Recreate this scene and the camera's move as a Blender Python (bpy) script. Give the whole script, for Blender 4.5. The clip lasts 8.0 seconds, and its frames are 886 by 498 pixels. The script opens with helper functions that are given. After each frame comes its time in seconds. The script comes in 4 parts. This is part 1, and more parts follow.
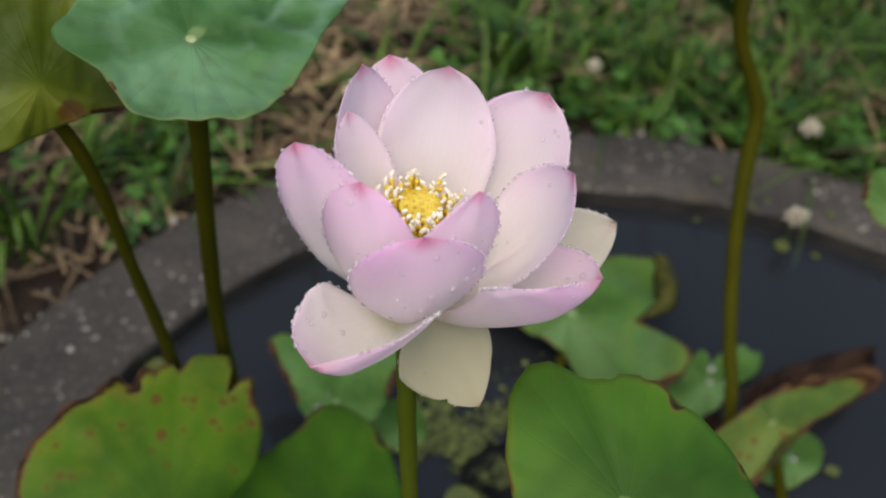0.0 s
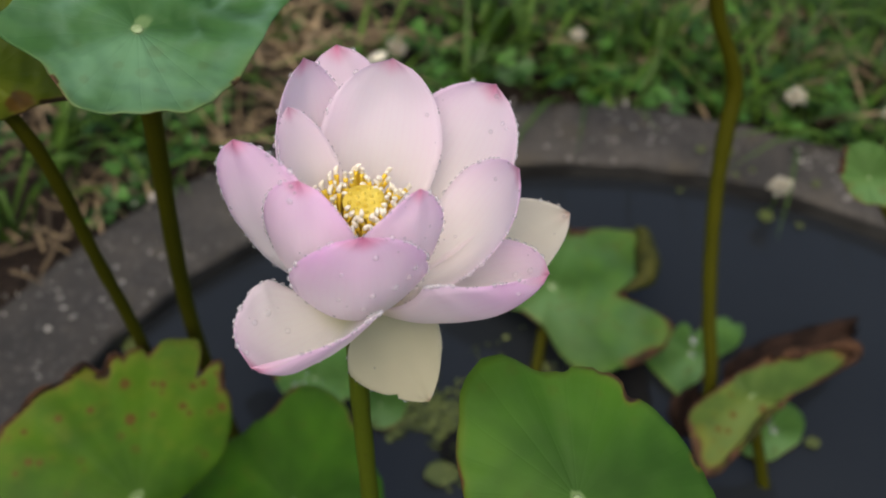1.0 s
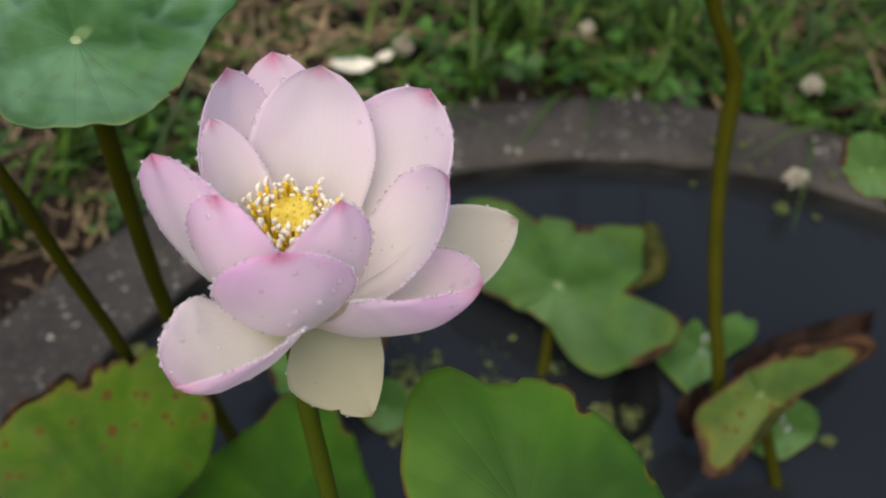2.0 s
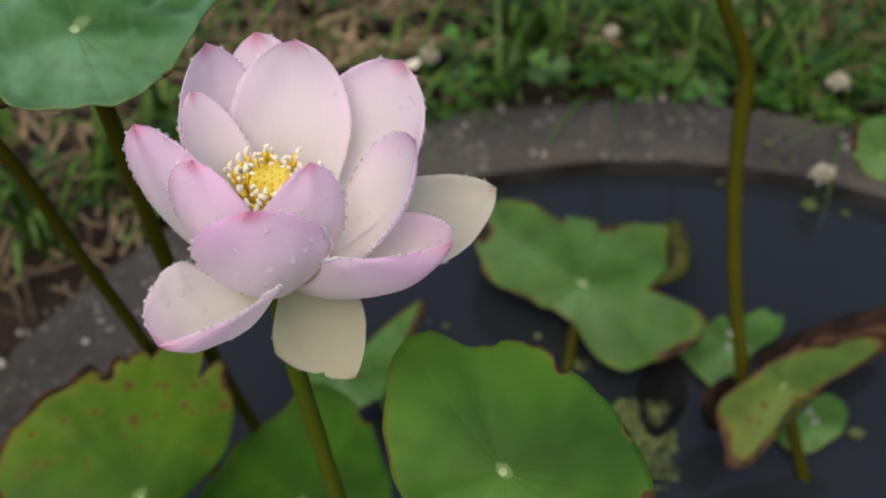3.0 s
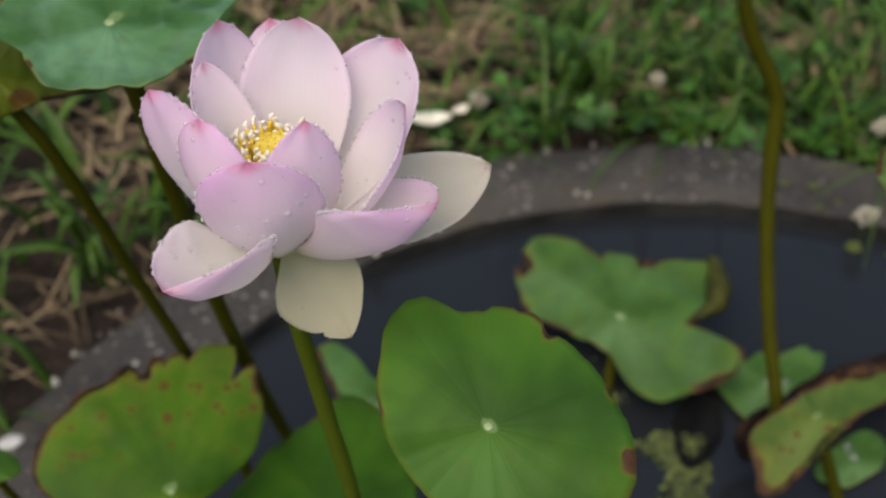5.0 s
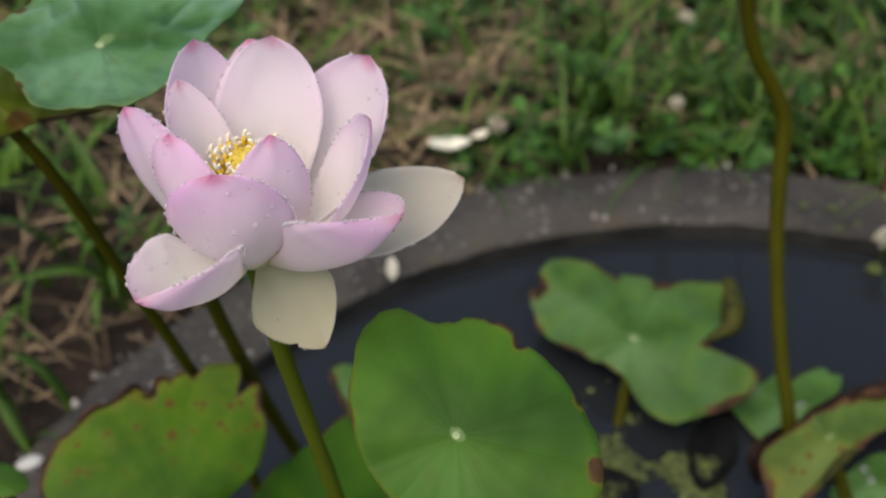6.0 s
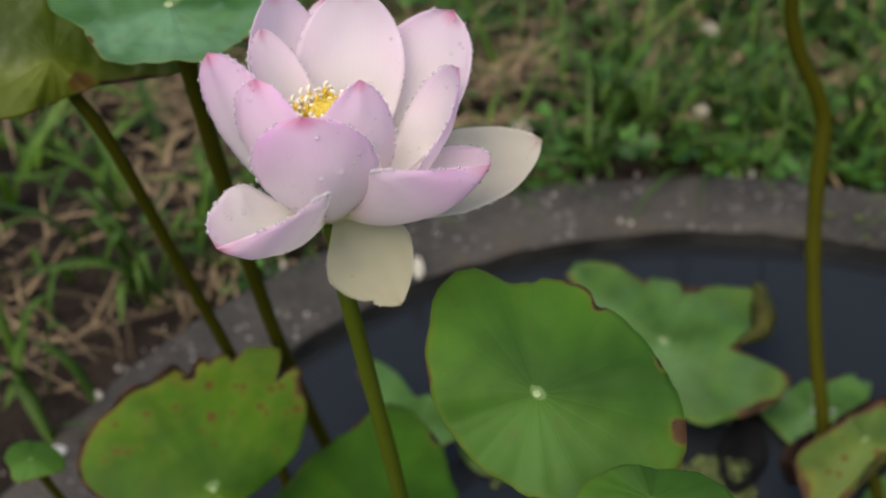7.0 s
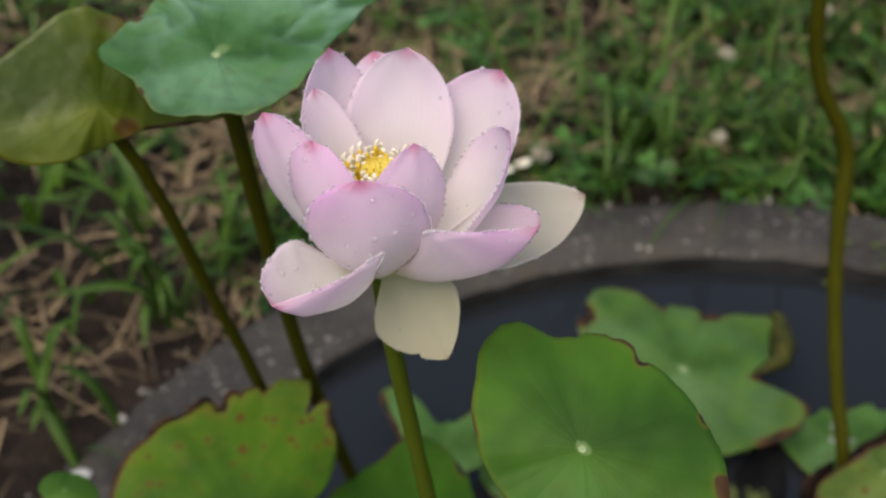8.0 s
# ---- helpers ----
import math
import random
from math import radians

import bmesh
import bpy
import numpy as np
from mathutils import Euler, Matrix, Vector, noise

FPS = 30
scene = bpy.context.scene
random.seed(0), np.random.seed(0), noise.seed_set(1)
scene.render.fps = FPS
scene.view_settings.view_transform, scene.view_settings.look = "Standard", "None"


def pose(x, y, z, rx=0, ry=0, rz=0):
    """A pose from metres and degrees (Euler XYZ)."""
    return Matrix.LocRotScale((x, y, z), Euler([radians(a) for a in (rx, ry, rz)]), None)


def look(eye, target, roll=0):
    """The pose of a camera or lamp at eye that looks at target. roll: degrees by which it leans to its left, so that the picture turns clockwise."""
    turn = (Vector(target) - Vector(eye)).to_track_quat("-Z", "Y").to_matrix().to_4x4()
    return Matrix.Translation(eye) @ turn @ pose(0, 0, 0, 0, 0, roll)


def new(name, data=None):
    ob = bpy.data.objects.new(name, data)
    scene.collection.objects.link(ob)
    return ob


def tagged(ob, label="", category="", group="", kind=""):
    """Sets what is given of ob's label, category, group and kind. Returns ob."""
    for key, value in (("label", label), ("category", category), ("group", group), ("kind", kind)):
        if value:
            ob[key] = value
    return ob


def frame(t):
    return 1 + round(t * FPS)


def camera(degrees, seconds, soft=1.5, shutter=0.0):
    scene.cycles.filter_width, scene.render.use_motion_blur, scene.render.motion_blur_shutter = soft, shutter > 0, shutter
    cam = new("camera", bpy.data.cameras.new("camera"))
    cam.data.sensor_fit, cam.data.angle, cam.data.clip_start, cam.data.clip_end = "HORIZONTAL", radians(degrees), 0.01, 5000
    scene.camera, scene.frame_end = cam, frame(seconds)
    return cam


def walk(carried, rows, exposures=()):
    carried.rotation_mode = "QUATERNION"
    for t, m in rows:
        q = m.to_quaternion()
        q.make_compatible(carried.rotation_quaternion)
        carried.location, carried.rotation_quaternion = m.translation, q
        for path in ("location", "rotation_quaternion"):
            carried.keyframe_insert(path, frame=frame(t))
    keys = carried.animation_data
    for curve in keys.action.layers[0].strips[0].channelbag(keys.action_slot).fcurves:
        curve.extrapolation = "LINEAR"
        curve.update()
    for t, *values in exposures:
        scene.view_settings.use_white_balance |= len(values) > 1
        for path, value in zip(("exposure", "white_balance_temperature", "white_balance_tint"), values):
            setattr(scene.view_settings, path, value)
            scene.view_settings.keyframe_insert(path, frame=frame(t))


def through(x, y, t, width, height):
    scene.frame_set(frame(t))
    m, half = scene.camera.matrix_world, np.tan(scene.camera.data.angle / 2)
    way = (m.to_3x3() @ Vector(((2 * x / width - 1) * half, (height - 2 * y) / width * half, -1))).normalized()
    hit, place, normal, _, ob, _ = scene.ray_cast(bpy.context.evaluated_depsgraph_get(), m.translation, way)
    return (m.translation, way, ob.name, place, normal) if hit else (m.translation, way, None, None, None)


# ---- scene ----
# ---------------------------------------------------------------- camera
cam = camera(42, 8.0, soft=1.9)
cam.data.dof.use_dof = True
cam.data.dof.focus_distance = 0.375
cam.data.dof.aperture_fstop = 10.5
walk(cam, [
    (0.0, look((-0.0737, 0.0005, 0.7372), (-0.0233, 0.3604, 0.3938), 10.59)),
    (0.5, look((-0.0859, 0.0577, 0.7668), (-0.0320, 0.3931, 0.3999), 11.79)),
    (0.7, look((-0.0790, 0.0667, 0.7653), (-0.0156, 0.3962, 0.3946), 12.92)),
    (1.0, look((-0.0566, 0.0114, 0.7436), (-0.0049, 0.3598, 0.3887), 10.41)),
    (1.5, look((-0.0771, 0.0134, 0.7355), (-0.0170, 0.3634, 0.3835), 10.99)),
    (2.0, look((-0.0213, 0.0229, 0.7425), (0.0116, 0.3698, 0.3839), 7.13)),
    (2.2, look((-0.0046, 0.0135, 0.7425), (0.0143, 0.3599, 0.3825), 5.16)),
    (3.3, look((0.0054, -0.0008, 0.7397), (0.0141, 0.3554, 0.3890), 3.08)),
    (3.5, look((0.0000, -0.0000, 0.7400), (0.0082, 0.3565, 0.3895), 3.61)),
    (4.0, look((-0.0030, -0.0055, 0.7384), (0.0021, 0.3533, 0.3903), 3.31)),
    (4.5, look((0.0191, -0.0236, 0.7339), (0.0049, 0.3446, 0.3959), 0.87)),
    (4.7, look((0.0376, -0.0386, 0.7299), (0.0147, 0.3337, 0.3969), 0.11)),
    (5.8, look((0.0264, -0.0479, 0.7283), (0.0027, 0.3309, 0.4028), 1.06)),
    (6.0, look((0.0636, -0.0509, 0.7285), (0.0193, 0.3311, 0.4089), -1.66)),
    (6.5, look((0.0739, -0.0402, 0.7257), (0.0142, 0.3399, 0.4065), -2.94)),
    (7.0, look((0.0331, -0.0658, 0.7053), (-0.0090, 0.3239, 0.3949), -0.26)),
    (7.5, look((0.0386, -0.0336, 0.7375), (-0.0172, 0.3461, 0.4170), -1.58)),
    (8.0, look((0.0167, -0.0628, 0.7247), (-0.0272, 0.3284, 0.4164), 0.08)),
], exposures=[(0.0, 0.70, 6950, 8), (1.0, 0.66, 6950, 8), (2.2, 0.62, 6950, 8), (4.5, 0.63, 6950, 8), (6.0, 0.69, 6950, 8), (7.5, 0.72, 6950, 8), (8.0, 0.69, 6950, 8)])

# ---------------------------------------------------------------- daylight: overcast sky
world = bpy.data.worlds.new("overcast")
scene.world = world
world.use_nodes = True
wn = world.node_tree
sky = wn.nodes.new("ShaderNodeTexSky")
sky.sky_type = "NISHITA"
sky.sun_disc = False
sky.sun_elevation = radians(58)
sky.sun_rotation = radians(200)
sky.dust_density = 4.0
sky.air_density = 1.0
bg = wn.nodes["Background"]
bg.inputs["Strength"].default_value = 0.12
wn.links.new(sky.outputs["Color"], bg.inputs["Color"])
sun_data = bpy.data.lights.new("sun", "SUN")
sun_data.energy, sun_data.angle, sun_data.color = 0.8, radians(60), (1.0, 0.96, 0.9)
sun = new("sun", sun_data)
sun.matrix_world = look((-0.5, -1.0, 2.6), (0, 0, 0))


# ---------------------------------------------------------------- materials
class Nodes:
    """Short hand for wiring one node material."""

    def __init__(self, name):
        self.mat = bpy.data.materials.new(name)
        self.mat.use_nodes = True
        self.tree = self.mat.node_tree
        self.bsdf = self.tree.nodes["Principled BSDF"]
        self.out = self.tree.nodes["Material Output"]

    def add(self, kind, **inputs):
        node = self.tree.nodes.new(kind)
        for key, value in inputs.items():
            self.put(node.inputs[key.replace("_", " ")], value)
        return node

    def put(self, socket, value):
        if isinstance(value, bpy.types.NodeSocket):
            self.tree.links.new(value, socket)
        elif isinstance(value, tuple) and len(value) == 3 and socket.type == "RGBA":
            socket.default_value = (*value, 1)
        else:
            socket.default_value = value

    def attr(self, name):
        node = self.add("ShaderNodeAttribute")
        node.attribute_name = name
        return node

    def coords(self):
        return self.add("ShaderNodeTexCoord").outputs["Object"]

    def noise(self, scale, vector=None, detail=4.0, rough=0.55):
        node = self.add("ShaderNodeTexNoise", Scale=scale, Detail=detail, Roughness=rough)
        self.put(node.inputs["Vector"], vector or self.coords())
        return node.outputs["Fac"]

    def math(self, op, a, b=0.0, clamp=False):
        node = self.add("ShaderNodeMath")
        node.operation, node.use_clamp = op, clamp
        self.put(node.inputs[0], a)
        self.put(node.inputs[1], b)
        return node.outputs[0]

    def ramp(self, value, *stops):
        node = self.add("ShaderNodeValToRGB", Fac=value)
        band = node.color_ramp
        while len(band.elements) < len(stops):
            band.elements.new(0.5)
        for element, (at, colour) in zip(band.elements, stops):
            element.position = at
            element.color = (*colour, 1) if isinstance(colour, tuple) else (colour, colour, colour, 1)
        return node.outputs["Color"]

    def step(self, value, low, high):
        node = self.add("ShaderNodeMapRange", Value=value)
        node.clamp, node.interpolation_type = True, "SMOOTHSTEP"
        self.put(node.inputs["From Min"], low)
        self.put(node.inputs["From Max"], high)
        return node.outputs["Result"]

    def mix(self, fac, a, b, how="MIX"):
        node = self.add("ShaderNodeMix")
        node.data_type, node.blend_type = "RGBA", how
        self.put(node.inputs[0], fac)
        self.put(node.inputs[6], a)
        self.put(node.inputs[7], b)
        return node.outputs[2]

    def bump(self, height, strength, distance):
        return self.add("ShaderNodeBump", Height=height, Strength=strength, Distance=distance).outputs["Normal"]

    def finish(self, colour, rough=0.5, normal=None, through=None, amount=0.0, coat=0.0, spec=0.5):
        self.put(self.bsdf.inputs["Base Color"], colour)
        self.put(self.bsdf.inputs["Roughness"], rough)
        self.put(self.bsdf.inputs["Specular IOR Level"], spec)
        if coat:
            self.put(self.bsdf.inputs["Coat Weight"], coat)
        if normal:
            self.put(self.bsdf.inputs["Normal"], normal)
        if amount:
            glow = self.add("ShaderNodeBsdfTranslucent")
            self.put(glow.inputs["Color"], through)
            both = self.add("ShaderNodeMixShader", Fac=amount)
            self.tree.links.new(self.bsdf.outputs[0], both.inputs[1])
            self.tree.links.new(glow.outputs[0], both.inputs[2])
            self.tree.links.new(both.outputs[0], self.out.inputs["Surface"])
        return self.mat


def petal_material():
    """Lotus petal: cream base, white middle, pink outer skin and a magenta tip, with fine lengthwise veins."""
    n = Nodes("petal_skin")
    along = n.attr("along").outputs["Fac"]
    across = n.attr("across").outputs["Fac"]
    outer = n.attr("outer").outputs["Fac"]
    pink = n.attr("pink").outputs["Fac"]
    grain = n.noise(60.0)
    white = n.mix(n.step(along, 0.02, 0.24), (0.87, 0.87, 0.66), (0.93, 0.915, 0.895))
    edge = n.math("POWER", n.math("ABSOLUTE", across), 3.0)
    blush = n.math("ADD", n.step(along, 0.25, 1.05), n.math("MULTIPLY", edge, 0.35))
    blush_in = n.math("MULTIPLY", n.math("ADD", n.step(along, 0.48, 1.05), n.math("MULTIPLY", edge, 0.34)), 0.42)
    blush_out = n.math("ADD", n.math("MULTIPLY", blush, 0.62), 0.10)
    b = n.math("ADD", n.math("MULTIPLY", blush_in, n.math("SUBTRACT", 1.0, outer)), n.math("MULTIPLY", blush_out, outer))
    b = n.math("MULTIPLY", b, pink)
    b = n.math("MULTIPLY", b, n.math("ADD", 0.45, n.math("MULTIPLY", n.noise(38.0, detail=4.0), 1.1)), True)
    colour = n.mix(b, white, (0.86, 0.55, 0.84))
    colour = n.mix(n.math("MULTIPLY", n.step(grain, 0.35, 0.7), 0.07), colour, (0.80, 0.72, 0.78))
    lines = n.math("SINE", n.math("MULTIPLY", across, 55.0))
    veins = n.math("MULTIPLY", n.step(lines, 0.6, 1.0), n.math("MULTIPLY", pink, 0.055))
    colour = n.mix(veins, colour, (0.80, 0.46, 0.66))
    tip = n.step(n.math("SUBTRACT", along, n.math("MULTIPLY", n.math("ABSOLUTE", across), 0.06)), 0.89, 1.0)
    colour = n.mix(n.math("MULTIPLY", tip, n.math("ADD", 0.12, n.math("MULTIPLY", pink, 0.75), True)), colour, (0.72, 0.20, 0.40))
    old = n.attr("old").outputs["Fac"]
    colour = n.mix(n.math("MULTIPLY", old, 0.8), colour, n.mix(n.noise(25.0), (0.38, 0.365, 0.18), (0.60, 0.57, 0.37)))
    brown = n.math("MULTIPLY", n.math("MULTIPLY", old, n.step(along, 0.965, 1.0)), 0.6)
    colour = n.mix(brown, colour, (0.35, 0.16, 0.09))
    height = n.math("ADD", n.math("MULTIPLY", lines, 0.05), n.noise(220.0))
    return n.finish(colour, 0.48, n.bump(height, 0.25, 0.0006), n.mix(0.28, colour, (0.95, 0.91, 0.90)), 0.58, spec=0.2)


def leaf_material(name, top, deep, pale, dry=0.0, spots=0.0, wax=0.0, under=False, quilt=0.7, gloss=0.12):
    """Lotus leaf: forked radial veins, waxy bloom, painted wrinkle shading, rust spots and a dried margin."""
    n = Nodes(name)
    place = n.attr("place").outputs["Vector"]
    xyz = n.add("ShaderNodeSeparateXYZ", Vector=place)
    x, y = xyz.outputs["X"], xyz.outputs["Y"]
    rad = n.attr("rad").outputs["Fac"]
    angle = n.math("ARCTAN2", y, x)
    wob = n.math("MULTIPLY", n.math("SUBTRACT", n.noise(9.0), 0.5), 0.25)
    turn = n.math("MULTIPLY", n.math("ADD", angle, wob), 21 / (2 * math.pi))
    fine = n.math("MULTIPLY", n.math("ADD", angle, wob), 84 / (2 * math.pi))
    gap = n.math("MULTIPLY", n.math("ABSOLUTE", n.math("SUBTRACT", n.math("FRACT", turn), 0.5)), rad)
    vein = n.math("SUBTRACT", 1.0, n.step(gap, 0.0, 0.045))
    gap2 = n.math("ABSOLUTE", n.math("SUBTRACT", n.math("FRACT", fine), 0.5))
    vein2 = n.math("MULTIPLY", n.math("SUBTRACT", 1.0, n.step(gap2, 0.0, 0.3)), n.step(rad, 0.35, 0.8))
    big, small = n.noise(14.0, detail=3.0), n.noise(120.0)
    colour = n.mix(n.step(big, 0.35, 0.68), deep, top)
    colour = n.mix(n.math("MULTIPLY", n.step(small, 0.4, 0.75), 0.12), colour, pale)
    colour = n.mix(n.math("MULTIPLY", vein, 0.03 if under or wax > 0.3 else 0.055), colour, pale)
    streak = n.math("MULTIPLY", n.step(n.noise(9.0, detail=3.0), 0.50, 0.66), 0.0 if under else 0.55)
    colour = n.mix(streak, colour, (pale[0] * 0.85, pale[1] * 0.95, pale[2]))
    colour = n.mix(n.math("MULTIPLY", vein2, 0.04), colour, pale)
    tone = n.add("ShaderNodeHueSaturation", Color=colour)
    n.put(tone.inputs["Value"], n.math("ADD", 0.74, n.math("MULTIPLY", n.step(n.noise(26.0, detail=5.0), 0.30, 0.70), 0.48)))
    colour = tone.outputs["Color"]
    if wax:
        colour = n.mix(n.math("MULTIPLY", n.step(n.noise(20.0), 0.4, 0.65), wax), colour, (0.17, 0.32, 0.22))
        # wrinkle light and shade painted into the colour: ridges paler, hollows deeper green
        crease_shade = n.attr("crease_shade").outputs["Fac"]
        colour = n.mix(n.math("MULTIPLY", n.step(crease_shade, 0.5, 0.9), 0.55), colour, (0.21, 0.37, 0.27))
        colour = n.mix(n.math("MULTIPLY", n.step(n.math("SUBTRACT", 0.5, crease_shade), 0.05, 0.4), 0.6), colour, (0.024, 0.095, 0.018))
    hub = n.math("SUBTRACT", 1.0, n.step(rad, 0.045, 0.075))
    colour = n.mix(n.math("MULTIPLY", hub, 0.0 if under else 0.5), colour, (0.22, 0.32, 0.13))
    if spots:
        cell = n.add("ShaderNodeTexVoronoi", Scale=44.0 if under else 105.0, Randomness=1.0)
        n.put(cell.inputs["Vector"], n.coords())
        patch = n.step(n.noise(16.0, detail=2.0), 0.44, 0.56)
        dot = n.math("SUBTRACT", 1.0, n.step(n.math("ADD", cell.outputs["Distance"], n.math("MULTIPLY", small, 0.45)), n.math("ADD", n.math("MULTIPLY", n.noise(30.0, detail=1.0), 0.7), 0.02), n.math("ADD", n.math("MULTIPLY", n.noise(30.0, detail=1.0), 0.7), 0.12)))
        colour = n.mix(n.math("MULTIPLY", n.math("MULTIPLY", dot, patch), spots), colour, (0.080, 0.026, 0.010))
        halo = n.math("SUBTRACT", 1.0, n.step(cell.outputs["Distance"], 0.3, 0.7))
        colour = n.mix(n.math("MULTIPLY", n.math("MULTIPLY", halo, patch), 0.16 * spots), colour, (0.19, 0.19, 0.02))
    edge = n.math("ADD", rad, n.math("MULTIPLY", n.math("SUBTRACT", n.noise(28.0), 0.5), 0.16 + 0.45 * dry))
    where = n.step(n.noise(11.0, detail=2.0), 0.42, 0.60)
    yellow = n.math("MULTIPLY", n.step(edge, 0.93 - 0.18 * dry, 1.02 - 0.06 * dry), where)
    colour = n.mix(n.math("MULTIPLY", yellow, 0.25 + 0.35 * min(dry, 1)), colour, (0.20, 0.20, 0.03))
    if dry:
        rust = n.math("MULTIPLY", n.step(edge, 0.995 - 0.10 * dry, 1.03 - 0.08 * dry), n.step(n.noise(13.0, detail=2.0), 0.25 if dry > 1 else 0.50, 0.42 if dry > 1 else 0.57))
        colour = n.mix(rust, colour, n.mix(small, (0.04, 0.018, 0.010), (0.12, 0.058, 0.026)))
    dead = n.math("MULTIPLY", n.attr("dead").outputs["Fac"], n.step(n.noise(55.0, detail=3.0), 0.25, 0.5))
    halo = n.math("MULTIPLY", n.step(n.attr("dead").outputs["Fac"], 0.02, 0.5), 0.45)
    colour = n.mix(halo, colour, (0.16, 0.13, 0.02))
    colour = n.mix(n.step(dead, 0.28, 0.6), colour, n.mix(n.step(n.noise(90.0), 0.4, 0.6), (0.020, 0.011, 0.008), (0.080, 0.040, 0.020)))
    height = n.math("ADD", n.math("MULTIPLY", vein, 0.02 if under else -0.09 if quilt < 1 else -0.02), n.math("MULTIPLY", n.noise(45.0 if quilt < 1 else 52.0, detail=1.5), quilt))
    if under:
        height = n.math("ADD", height, n.math("MULTIPLY", n.noise(17.0, detail=1.0), 4.0))
    return n.finish(colour, 0.5 if not under else 0.34, n.bump(height, 0.4 if quilt < 1 else 0.8, 0.0016 if quilt < 1 else 0.005), (0.20, 0.36, 0.02), 0.16, spec=gloss)


def stem_material(name, dark, light):
    n = Nodes(name)
    colour = n.mix(n.noise(18.0), dark, light)
    speck = n.step(n.noise(420.0, detail=2.0), 0.62, 0.72)
    colour = n.mix(n.math("MULTIPLY", speck, 0.5), colour, (0.05, 0.035, 0.012))
    return n.finish(colour, 0.65, n.bump(n.noise(600.0), 0.5, 0.0006), spec=0.06)


def plain(name, a, b, scale, rough=0.6, bump=0.4, size=0.001, through=0.0, island=0.0, spec=0.4):
    n = Nodes(name)
    colour = n.mix(n.step(n.noise(scale), 0.3, 0.7), a, b)
    if island:
        chance = n.add("ShaderNodeNewGeometry").outputs["Random Per Island"]
        colour = n.mix(island, colour, n.mix(chance, a, b))
        tone = n.add("ShaderNodeHueSaturation", Color=colour)
        n.put(tone.inputs["Value"], n.math("ADD", 0.65, n.math("MULTIPLY", chance, 0.7)))
        colour = tone.outputs["Color"]
    return n.finish(colour, rough, n.bump(n.noise(scale * 6), bump, size), colour, through, spec=spec)


def rim_material():
    """Weathered dark concrete: sandy grain, pale lichen flecks, brown film."""
    n = Nodes("old_concrete")
    colour = n.mix(n.step(n.noise(7.0), 0.3, 0.7), (0.024, 0.023, 0.022), (0.068, 0.060, 0.051))
    colour = n.mix(n.math("MULTIPLY", n.step(n.noise(160.0), 0.52, 0.7), 0.5), colour, (0.11, 0.10, 0.092))
    colour = n.mix(n.math("MULTIPLY", n.step(n.noise(21.0), 0.52, 0.68), 0.5), colour, (0.075, 0.062, 0.042))
    cell = n.add("ShaderNodeTexVoronoi", Scale=75.0)
    n.put(cell.inputs["Vector"], n.coords())
    fleck = n.math("SUBTRACT", 1.0, n.step(n.math("ADD", cell.outputs["Distance"], n.math("MULTIPLY", n.noise(300.0), 0.3)), 0.27, 0.36))
    fleck = n.math("MULTIPLY", fleck, n.step(n.noise(13.0), 0.46, 0.58))
    colour = n.mix(n.math("MULTIPLY", fleck, 0.75), colour, (0.30, 0.285, 0.26))
    height = n.math("ADD", n.noise(60.0), n.math("MULTIPLY", n.noise(500.0), 0.4))
    return n.finish(colour, 0.8, n.bump(height, 0.7, 0.003), spec=0.3)


def water_material():
    n = Nodes("dark_water")
    colour = n.mix(n.noise(6.0), (0.013, 0.015, 0.018), (0.018, 0.021, 0.024))
    ripple = n.add("ShaderNodeTexNoise", Scale=9.0, Detail=2.0)
    n.put(ripple.inputs["Vector"], n.coords())
    n.bsdf.inputs["IOR"].default_value = 1.33
    return n.finish(colour, 0.05, n.bump(ripple.outputs["Fac"], 0.08, 0.004), spec=0.5)


def drop_material():
    """Rain bead: clear, with a bright gloss that grows towards its rim and a little milky scatter."""
    n = Nodes("water_drop")
    clear = n.add("ShaderNodeBsdfTransparent")
    gloss = n.add("ShaderNodeBsdfGlossy", Roughness=0.06)
    white = n.add("ShaderNodeBsdfDiffuse", Color=(0.95, 0.94, 0.96))
    lit = n.add("ShaderNodeBsdfTranslucent", Color=(0.95, 0.94, 0.96))
    milk = n.add("ShaderNodeMixShader", Fac=0.15)
    n.tree.links.new(white.outputs[0], milk.inputs[1])
    n.tree.links.new(lit.outputs[0], milk.inputs[2])
    fres = n.add("ShaderNodeFresnel", IOR=1.5).outputs[0]
    one = n.add("ShaderNodeMixShader", Fac=0.18)
    two = n.add("ShaderNodeMixShader", Fac=n.math("MULTIPLY", fres, 0.5))
    n.tree.links.new(clear.outputs[0], one.inputs[1])
    n.tree.links.new(milk.outputs[0], one.inputs[2])
    n.tree.links.new(one.outputs[0], two.inputs[1])
    n.tree.links.new(gloss.outputs[0], two.inputs[2])
    n.tree.links.new(two.outputs[0], n.out.inputs["Surface"])
    n.tree.nodes.remove(n.bsdf)
    return n.mat


def soil_material():
    n = Nodes("soil")
    colour = n.mix(n.step(n.noise(5.0), 0.35, 0.65), (0.011, 0.008, 0.006), (0.032, 0.021, 0.015))
    colour = n.mix(n.math("MULTIPLY", n.step(n.noise(70.0), 0.5, 0.7), 0.6), colour, (0.056, 0.040, 0.028))
    return n.finish(colour, 0.9, n.bump(n.math("ADD", n.noise(30.0), n.noise(140.0)), 1.0, 0.012), spec=0.2)


